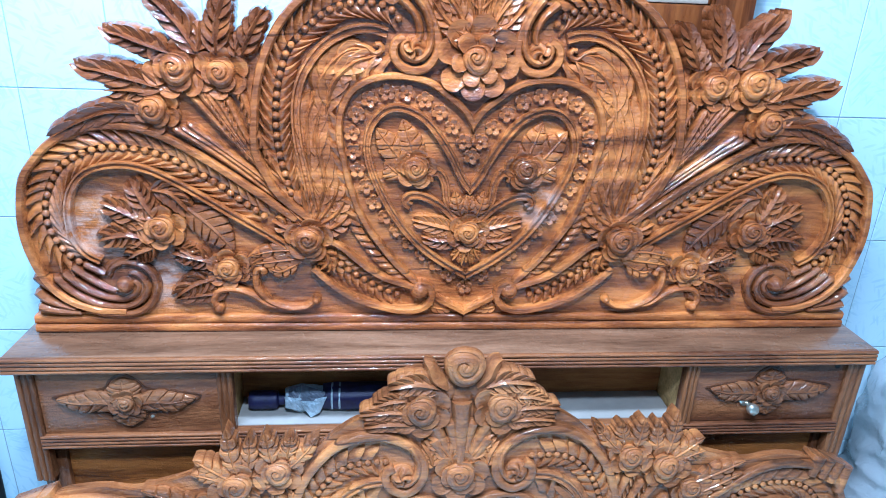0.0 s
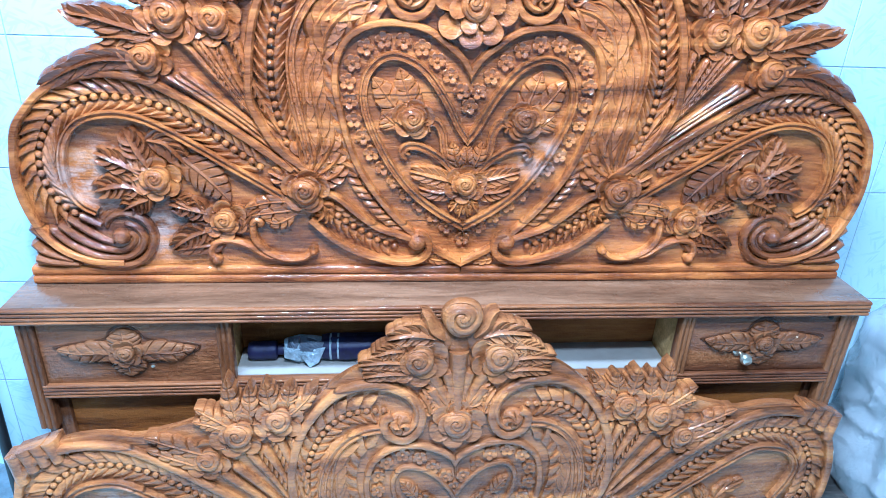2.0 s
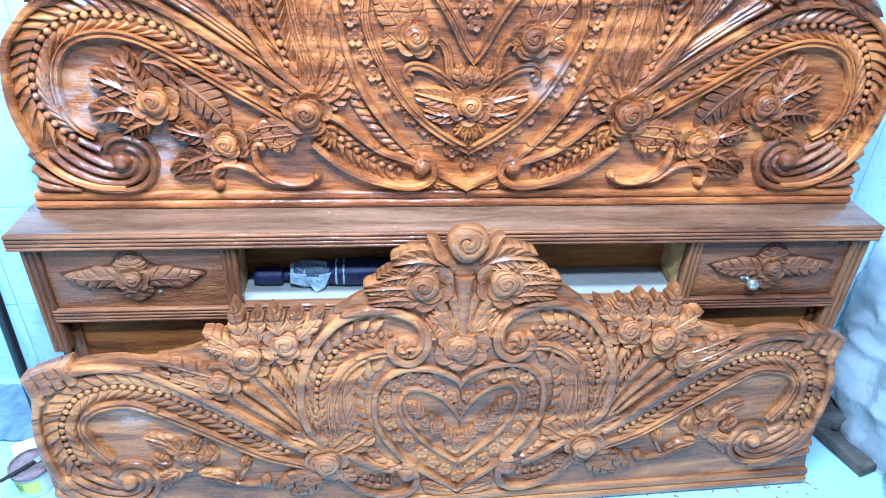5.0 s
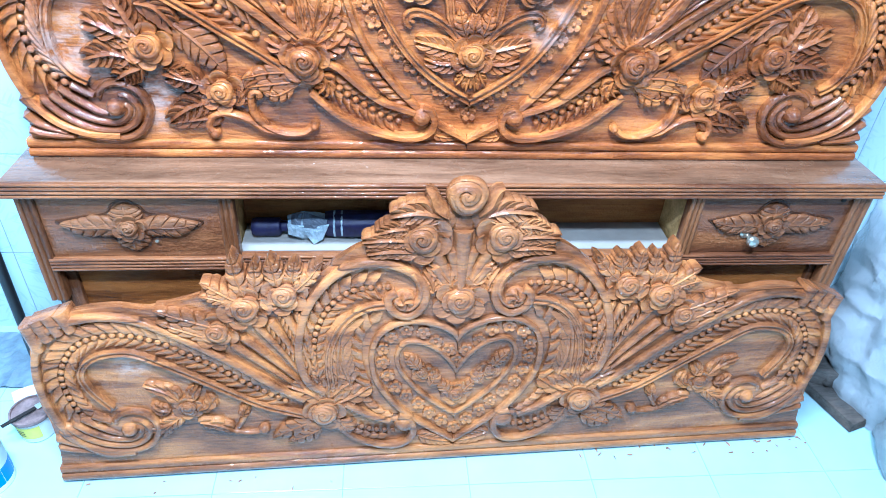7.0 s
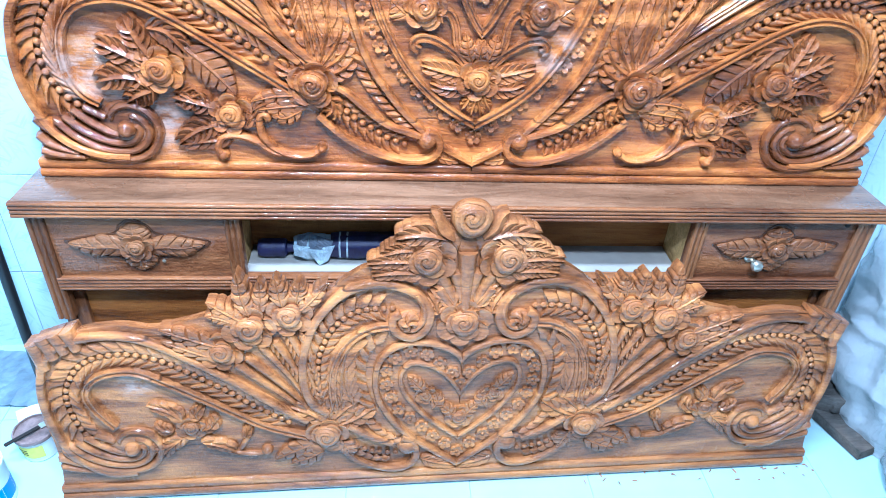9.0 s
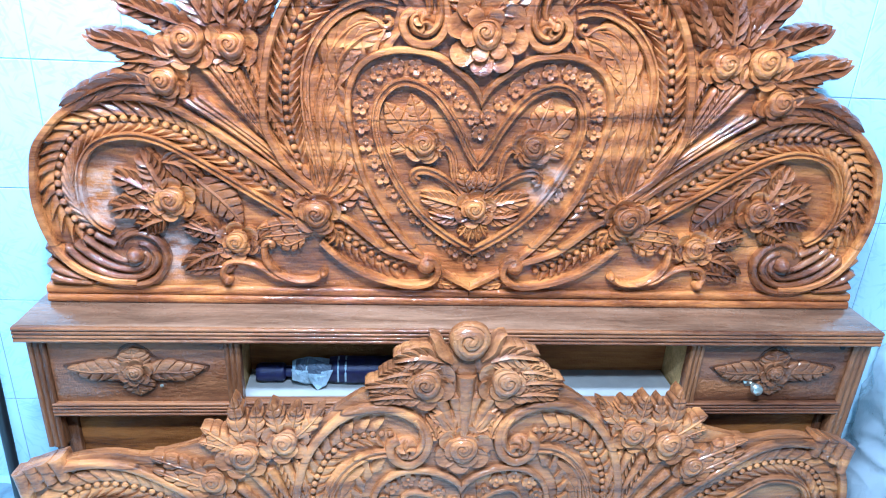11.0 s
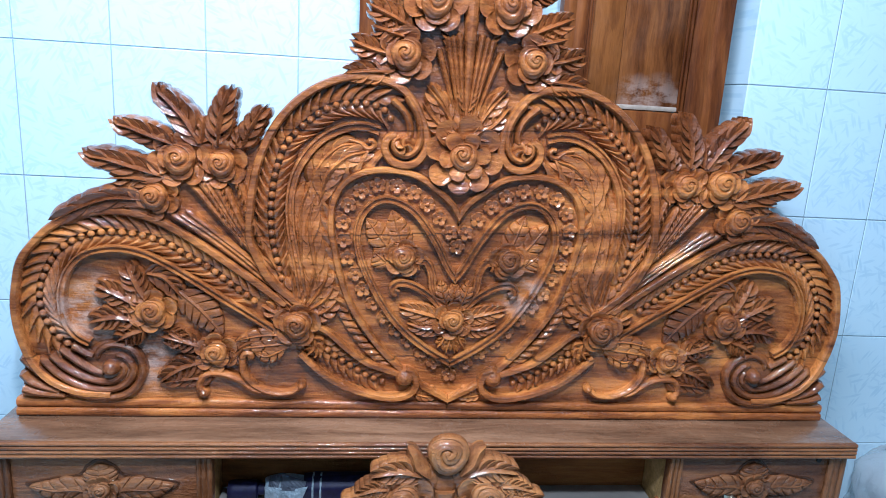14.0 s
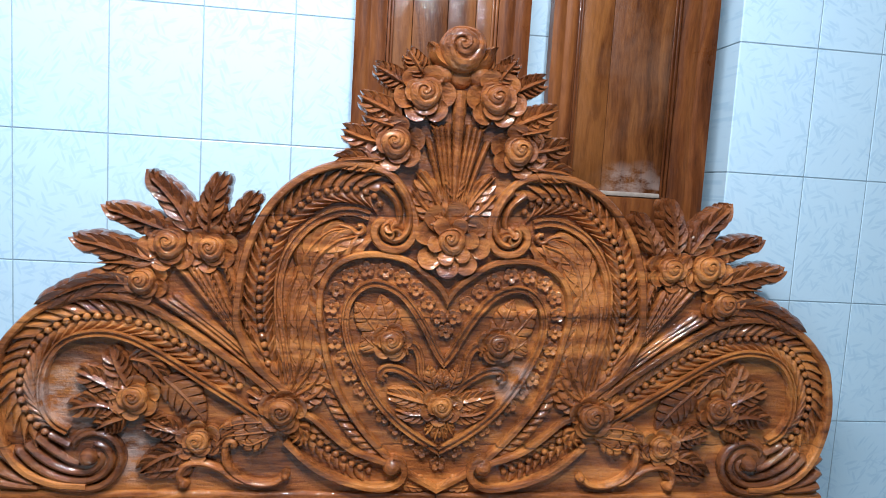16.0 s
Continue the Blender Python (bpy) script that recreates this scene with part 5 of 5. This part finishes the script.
for corners, lift, mat, seed in (
        (((0.112, -0.030, 0.006), (0.176, -0.030, 0.018), (0.160, -0.036, -0.020), (0.140, -0.040, -0.030)), 0.006, SILVER, 1),
        (((0.082, -0.026, 0.016), (0.125, -0.030, 0.014), (0.118, -0.034, -0.016), (0.084, -0.028, -0.012)), 0.005, SILVER, 2),
        (((0.120, -0.014, 0.040), (0.172, -0.022, 0.026), (0.166, -0.033, 0.006), (0.116, -0.032, 0.010)), 0.004, GREYCLOTH, 3),
        (((0.092, -0.012, 0.033), (0.118, -0.014, 0.038), (0.112, -0.030, 0.014), (0.090, -0.026, 0.016)), 0.004, GREYCLOTH, 4)):
    part("cloth_flap", cloth_flap(corners, lift, seed), mat, umbrella, "folded flap of thin cloth", False)
for x in (0.184, 0.201):
    lathe("band", [(0.0308, 0), (0.0314, 0.001), (0.0314, 0.0035), (0.0308, 0.0045)], SILVER, umbrella, "", 28, Matrix.Translation((x, 0, 0)) @ pose(0, 0, 0, 0, 90, 0))

# ---- doors standing against the wall ----
GLASSY = plain("plaster_dust", (0.30, 0.24, 0.19), 0.7, vary=0.25, scale=60)


def door(name, x0, x1, y0, left, right, joints, label):
    """A panelled leaf: reeded stiles, rails, panels of upright boards meeting at joints, mouldings round each panel."""
    d = thing(name, pose(0, 0, 0), label, "door", "door leaves against the wall")
    t, z1, bot = 0.038, 2.03, 1.392
    y1 = y0 + t
    xa, xb = x0 + left, x1 - right
    for a, b in ((x0, xa), (xb, x1)):
        grooved("stile", (a, y0, 0.004), (b, y1, z1), 1, 0, DOORWOOD, d, 0.003)
    for a, b in ((0.004, 0.20), (bot - 0.10, bot), (z1 - 0.11, z1)):
        block("rail", (xa + 0.0005, y0 + 0.002, a), (xb - 0.0005, y1 - 0.002, b), DOORWOOD, d, 0.004)
    for a, b in ((0.2005, bot - 0.1005), (bot + 0.0005, z1 - 0.1105)):
        cuts = [xa + 0.0005] + list(joints) + [xb - 0.0005]
        for k, (c, e) in enumerate(zip(cuts, cuts[1:])):
            block("board", (c + 0.0004, y0 + 0.014 + 0.0012 * (k % 2), a), (e - 0.0004, y1 - 0.006, b), PANELWOOD, d, 0.0015)
        for c, e in ((xa + 0.001, xa + 0.008), (xa + 0.0085, xa + 0.015), (xb - 0.015, xb - 0.0085), (xb - 0.008, xb - 0.001)):
            h = 0.004 if abs(c - xa) < 0.002 or abs(e - xb) < 0.002 else 0.009
            block("moulding", (c, y0 + h, a + 0.001), (e, y0 + 0.0135, b - 0.001), DOORWOOD, d, 0.002)
        block("moulding", (xa + 0.0155, y0 + 0.004, a + 0.001), (xb - 0.0155, y0 + 0.0135, a + 0.012), GLASSY, d, 0.003, "dusty ledge below the panel")
    return d


door_one = door("door_leaf", -0.224, 0.170, 0.138, 0.070, 0.074, (-0.097, -0.018, 0.046), "varnished brown panelled door leaf against tiled wall")
door_two = door("door_leaf", 0.222, 0.618, 0.133, 0.058, 0.090, (0.368,), "varnished brown panelled door leaf with plaster smears")

# ---- black pole ----
BLACK = plain("black_paint", (0.012, 0.013, 0.015), 0.4)
pole = thing("metal_pole", pose(-1.085, 0.0, 0.0, 0, 1.5, 0), "black painted metal pole standing before tiled wall", "pole")
lathe("tube", [(0.011, 0.0), (0.012, 0.004), (0.012, 0.90), (0.010, 0.906)], BLACK, pole)
lathe("rubber_foot", [(0.015, 0.0), (0.016, 0.003), (0.016, 0.03), (0.013, 0.036)], DARK, pole)

# ---- plastic-wrapped bundle ----
m, nt, b = nodes_of("plastic_film")
b.inputs["Base Color"].default_value = (0.76, 0.83, 0.87, 1)
b.inputs["Roughness"].default_value = 0.15
b.inputs["Transmission Weight"].default_value = 0.62
b.inputs["IOR"].default_value = 1.25
bp = add(nt, "ShaderNodeBump", Strength=0.7, Distance=0.01)
nt.links.new(noise_tex(nt, mapped(nt, (30, 30, 14)), 1.0, 7, 0.7, 2.2), bp.inputs["Height"])
nt.links.new(bp.outputs[0], b.inputs["Normal"])
FILM = m
CORE = plain("pale_foam", (0.40, 0.44, 0.44), 0.7, vary=0.5, scale=26, bump=0.6)


def sack(name, centre, size, lean, seed, material, parent, folds=1.0, label=""):
    """A tall wrapped bale: film drawn in folds round it, sagging to the floor, with sharp creases."""
    bm = bmesh.new()
    nz, na = 84, 168
    rings = []
    for i in range(nz):
        s = i / (nz - 1)
        z = size[2] * s
        taper = (1 - max(0.0, s - 0.80) ** 2 * 14) * (0.93 + 0.10 * math.sin(math.pi * min(1, s * 1.3)))
        ring = []
        for j in range(na):
            a = 2 * math.pi * j / na
            cx, cy = math.cos(a), math.sin(a)
            cx, cy = math.copysign(abs(cx) ** 0.75, cx), math.copysign(abs(cy) ** 0.75, cy)
            p = Vector((size[0] * cx, size[1] * cy, z))
            big = noise.noise(p * 5 + Vector((seed, 0, 0)))
            drape = 1 - abs(noise.noise(Vector((p.x * 13 + 4 * z, p.y * 13 - 3 * z, p.z * 4)) + Vector((seed, 5, 1)))) * 2.2
            cross = 1 - abs(noise.noise(Vector((p.x * 9, p.y * 9 + 6 * z, p.z * 15)) + Vector((2, seed, 7)))) * 2.2
            fine = abs(noise.noise(p * 46 + Vector((0, seed, 0))))
            k = taper * (1 + folds * (0.10 * big + 0.055 * drape + 0.045 * cross - 0.03 * fine))
            ring.append(bm.verts.new((centre[0] + p.x * k + lean[0] * s, centre[1] + p.y * k + lean[1] * s, 0.003 + z + folds * 0.02 * big * s)))
        rings.append(ring)
    for r0, r1 in zip(rings, rings[1:]):
        for j in range(na):
            k = (j + 1) % na
            bm.faces.new((r0[j], r0[k], r1[k], r1[j]))
    bm.faces.new(rings[-1])
    bm.faces.new(rings[0][::-1])
    return part(name, bm, material, parent, label, True, 42)


bundle = thing("wrapped_bundle", pose(0, 0, 0), "bulky bundle wrapped in crumpled clear plastic film", "bundle")
sack("film", (1.325, -0.06, 0), (0.265, 0.25, 0.60), (0.05, 0.0), 3.3, FILM, bundle, 1.0)
sack("filling", (1.335, -0.06, 0), (0.215, 0.20, 0.55), (0.05, 0.0), 8.1, CORE, bundle, 0.6)
bag = thing("plastic_bag", pose(0, 0, 0), "crumpled clear plastic bag on the floor", "bag")
sack("film", (1.25, -0.42, 0), (0.185, 0.20, 0.30), (0.03, 0.03), 12.7, FILM, bag, 1.3)
sack("filling", (1.255, -0.42, 0), (0.15, 0.165, 0.26), (0.03, 0.03), 14.2, CORE, bag, 0.8)

# ---- offcuts ----
OLDWOOD = wood("weathered_offcut", (0.03, 0.028, 0.026), (0.065, 0.060, 0.055), (0.12, 0.11, 0.10), 0.75, 0.0, worn=0.3)


def offcut(size, m, label):
    ob = thing("wood_offcut", m, label, "offcut", "wood scraps beside the bundle")
    bm = bmesh.new()
    box(bm, (-size[0] / 2, -size[1] / 2, 0), (size[0] / 2, size[1] / 2, size[2]), 0.002)
    bmesh.ops.subdivide_edges(bm, edges=bm.edges[:], cuts=2)
    crumple(bm, 0.003, 25, size[0] * 50)
    part("timber", bm, OLDWOOD, ob)
    return ob


offcut((0.26, 0.060, 0.030), pose(1.040, -0.115, 0.003, 0, 0, 108), "grey weathered timber offcut lying on white floor")
offcut((0.10, 0.050, 0.040), pose(1.055, -0.07, 0.034, 8, 6, 100), "rough brown timber offcut propped on another")
offcut((0.12, 0.06, 0.022), pose(1.06, 0.03, 0.004, 0, 0, 40), "short grey timber offcut on white floor")
offcut((0.20, 0.09, 0.085), pose(1.075, -0.015, 0.003, 0, 0, 66), "dark rough timber block behind the bundle")

# ---- paint tubs and waste ----
TUBW = plain("white_tub_plastic", (0.78, 0.80, 0.78), 0.4, vary=0.08)
SLUDGE = plain("brown_sludge", (0.20, 0.14, 0.13), 0.45, vary=0.6, scale=45, bump=0.8)
PASTE = plain("pale_paste", (0.55, 0.50, 0.52), 0.6, vary=0.3, scale=60, bump=0.6)
YELLOW = plain("yellow_label", (0.75, 0.72, 0.12), 0.5, vary=0.12)
BLUE = plain("blue_label", (0.02, 0.20, 0.62), 0.4, vary=0.1)
PAPER = plain("paper", (0.78, 0.80, 0.82), 0.8, vary=0.05)
tub = thing("filler_tub", pose(-1.037, -0.160, 0.0) @ Matrix.Diagonal((0.72, 0.72, 0.80, 1)), "open white filler tub with yellow label and stained rim", "tub")
lathe("tub_body", [(0.050, 0.0), (0.054, 0.004), (0.062, 0.085), (0.067, 0.088), (0.067, 0.096), (0.061, 0.098), (0.058, 0.06), (0.02, 0.056)], TUBW, tub, "", 32)
lathe("stained_rim", [(0.0675, 0.087), (0.069, 0.092), (0.067, 0.099), (0.061, 0.1), (0.060, 0.094)], SLUDGE, tub, "brown stained rim", 32)
lathe("paste", [(0.060, 0.070), (0.058, 0.074), (0.03, 0.078), (0.01, 0.076)], PASTE, tub, "pale dried paste", 24)


def wrap(name, r0, r1, z0, z1, a0, a1, material, parent, bars=0):
    bm = bmesh.new()
    n = 14
    lo = [bm.verts.new((r0 * math.cos(a0 + (a1 - a0) * i / n), r0 * math.sin(a0 + (a1 - a0) * i / n), z0)) for i in range(n + 1)]
    hi = [bm.verts.new((r1 * math.cos(a0 + (a1 - a0) * i / n), r1 * math.sin(a0 + (a1 - a0) * i / n), z1)) for i in range(n + 1)]
    for i in range(n):
        bm.faces.new((lo[i], lo[i + 1], hi[i + 1], hi[i]))
    return part(name, bm, material, parent)


wrap("label", 0.0570, 0.0622, 0.022, 0.074, -2.6, -0.9, YELLOW, tub)
for z in (0.036, 0.046, 0.056):
    wrap("print_bar", 0.0588 + 0.1 * (z - 0.036), 0.0594 + 0.1 * (z - 0.036), z, z + 0.004, -2.3, -1.75, DARK, tub)
scraper = thing("scraper", pose(-1.045, -0.180, 0.081, 0, 4, 50), "grey metal scraper lying across the tub", "scraper")
bm = bmesh.new()
box(bm, (-0.05, -0.005, 0), (0.03, 0.005, 0.005), 0.002)
part("handle", bm, DARK, scraper)
bm = bmesh.new()
box(bm, (0.031, -0.009, 0.002), (0.055, 0.009, 0.0035), 0.0005)
part("blade", bm, METAL, scraper)
tin = thing("paint_tin", pose(-1.092, -0.302, 0.0) @ Matrix.Diagonal((0.85, 0.85, 0.85, 1)), "white paint tin with blue printed label", "tin")
lathe("tin_body", [(0.058, 0.0), (0.062, 0.003), (0.062, 0.135), (0.064, 0.138), (0.064, 0.142), (0.058, 0.144)], TUBW, tin, "", 36)
wrap("label", 0.0624, 0.0624, 0.020, 0.075, -2.6, 0.7, BLUE, tin)
lathe("lid", [(0.060, 0.1445), (0.060, 0.147), (0.052, 0.148), (0.050, 0.1455), (0.01, 0.146)], TUBW, tin, "", 36)
sheet = thing("paper_sheet", pose(-1.055, -0.085, 0.004, 0, 0, 32), "loose sheet of white paper on floor", "paper")
bm = bmesh.new()
vs = [[bm.verts.new((-0.06 + 0.02 * i, -0.09 + 0.02 * j, 0.012 * abs(noise.noise(Vector((i * 0.4, j * 0.4, 3)))))) for j in range(10)] for i in range(7)]
for i in range(6):
    for j in range(9):
        bm.faces.new((vs[i][j], vs[i + 1][j], vs[i + 1][j + 1], vs[i][j + 1]))
part("sheet", bm, PAPER, sheet)

# Added sheet: its grey-blue colour stands in for dirty, shaded floor by the wall.
FLOOR_SHADE = plain("dirty_floor_shade", (0.16, 0.22, 0.27), 0.55, vary=0.3, scale=25, bump=0.4)
shade_sheet = thing("floor_shade_sheet", pose(-1.20, 0.085, 0.004, 0, 0, -4), "crumpled grey-blue sheet added for dirty shaded floor", "sheet")
bm = bmesh.new()
vs = [[bm.verts.new((-0.16 + 0.0145 * i, -0.10 + 0.0145 * j, 0.016 * abs(noise.noise(Vector((i * 0.35, j * 0.3, 9)))) + 0.006 * abs(noise.noise(Vector((i * 0.9, j * 0.9, 2)))))) for j in range(15)] for i in range(25)]
fs = [bm.faces.new((vs[i][j], vs[i + 1][j], vs[i + 1][j + 1], vs[i][j + 1])) for i in range(24) for j in range(14)]
r = bmesh.ops.extrude_face_region(bm, geom=fs)
bmesh.ops.translate(bm, verts=[e for e in r["geom"] if isinstance(e, bmesh.types.BMVert)], vec=(0, 0, -0.002))
part("sheet", bm, FLOOR_SHADE, shade_sheet, "", False)
rnd = random.Random(9)
for k in range(6):
    chip = thing("wood_chip", pose(-1.05 + 0.15 * rnd.random(), -0.07 + 0.12 * rnd.random(), 0.012, 8 * rnd.random(), 8 * rnd.random(), 180 * rnd.random()), "small dark wood chip on the littered floor", "chip", "chips behind the footboard")
    bm = bmesh.new()
    box(bm, (-0.013 - 0.008 * rnd.random(), -0.006, 0), (0.013 + 0.008 * rnd.random(), 0.006, 0.007), 0.001)
    crumple(bm, 0.002, 60, k)
    part("chip", bm, OLDWOOD, chip)

# wood shavings along the foot of the board
SHAV = plain("wood_shaving", (0.32, 0.16, 0.10), 0.7, vary=0.4, scale=80)
bm = bmesh.new()
rnd = random.Random(5)
for k in range(46):
    if k < 22:
        x, y = rnd.uniform(0.3, 0.95), -0.272 + rnd.uniform(-0.03, 0.012)
    elif k < 30:
        x, y = rnd.uniform(-0.9, -0.3), -0.33 + rnd.uniform(-0.03, 0.01)
    else:
        x, y = rnd.uniform(0.3, 0.9), -0.262 + rnd.uniform(-0.02, 0.01)
    a, s = rnd.uniform(0, 6.28), rnd.uniform(0.0012, 0.0036)
    c, d = math.cos(a), math.sin(a)
    q = [bm.verts.new((x + c * p * s * 2 - d * r * s, y + d * p * s * 2 + c * r * s, z)) for p, r, z in ((-1, -0.5, 0.001), (1, -0.4, 0.001), (1, 0.5, 0.004), (-1, 0.4, 0.003), (0, 0, 0.006))]
    for i in range(4):
        bm.faces.new((q[i], q[(i + 1) % 4], q[4]))
tagged(part("wood_shavings", bm, SHAV), "scattered brown wood shavings on white floor", "shavings", "", "stuff")

# ---- tiles ----
def tile_mesh(name, w, h, t, material, bevel=0.0012):
    bm = bmesh.new()
    box(bm, (0, 0, 0), (w, t, h), bevel)
    bmesh.ops.recalc_face_normals(bm, faces=bm.faces)
    me = bpy.data.meshes.new(name)
    bm.to_mesh(me)
    bm.free()
    me.materials.append(material)
    return me


GAP = 0.0026
ROW0, TW, TH = 1.465 - 1.5, 0.2, 0.3
TILE_ME = tile_mesh("tile", TW - GAP, TH - GAP, 0.006, TILE)
WIDE_ME = tile_mesh("tile", 0.205 - GAP, TH - GAP, 0.006, TILE)
COLS = [-0.772 + 0.205 * k for k in range(-6, 8)]
for r in range(0, 10):
    z = ROW0 + TH * r
    for x in COLS:
        if x > CORNER - 0.05 or z > 2.75:
            continue
        w = min(0.205, CORNER - x)
        me = WIDE_ME if w > 0.2049 else tile_mesh("tile", w - GAP, TH - GAP, 0.006, TILE)
        link("tile", me, wall_back, Matrix.Translation((x + GAP / 2, WALL_Y, z + GAP / 2)))
    edges = [CORNER, 0.854, 1.018] + [1.018 + TW * k for k in range(1, 6)]
    for a, b in zip(edges, edges[1:]):
        me = TILE_ME if abs(b - a - TW) < 0.001 else tile_mesh("tile", b - a - GAP, TH - GAP, 0.006, TILE)
        link("tile", me, pillar, Matrix.Translation((a + GAP / 2, PILLAR_Y, z + GAP / 2)))
    me = tile_mesh("tile", WALL_Y - PILLAR_Y - GAP, TH - GAP, 0.006, TILE)
    link("tile", me, pillar, Matrix.Translation((CORNER, WALL_Y - GAP / 2, z + GAP / 2)) @ pose(0, 0, 0, 0, 0, -90))
FT = 0.3
FLOOR_ME = tile_mesh("tile", FT - 0.002, FT - 0.002, 0.006, FLOORT, 0.0006)
for i in range(-4, 10):
    for j in range(-6, 3):
        link("tile", FLOOR_ME, floor, Matrix.Translation((-0.88 + FT * i + 0.001, -0.36 + FT * j + 0.001, 0.0)) @ pose(0, 0, 0, -90, 0, 0) @ Matrix.Diagonal((1, 1, 1, 1)))
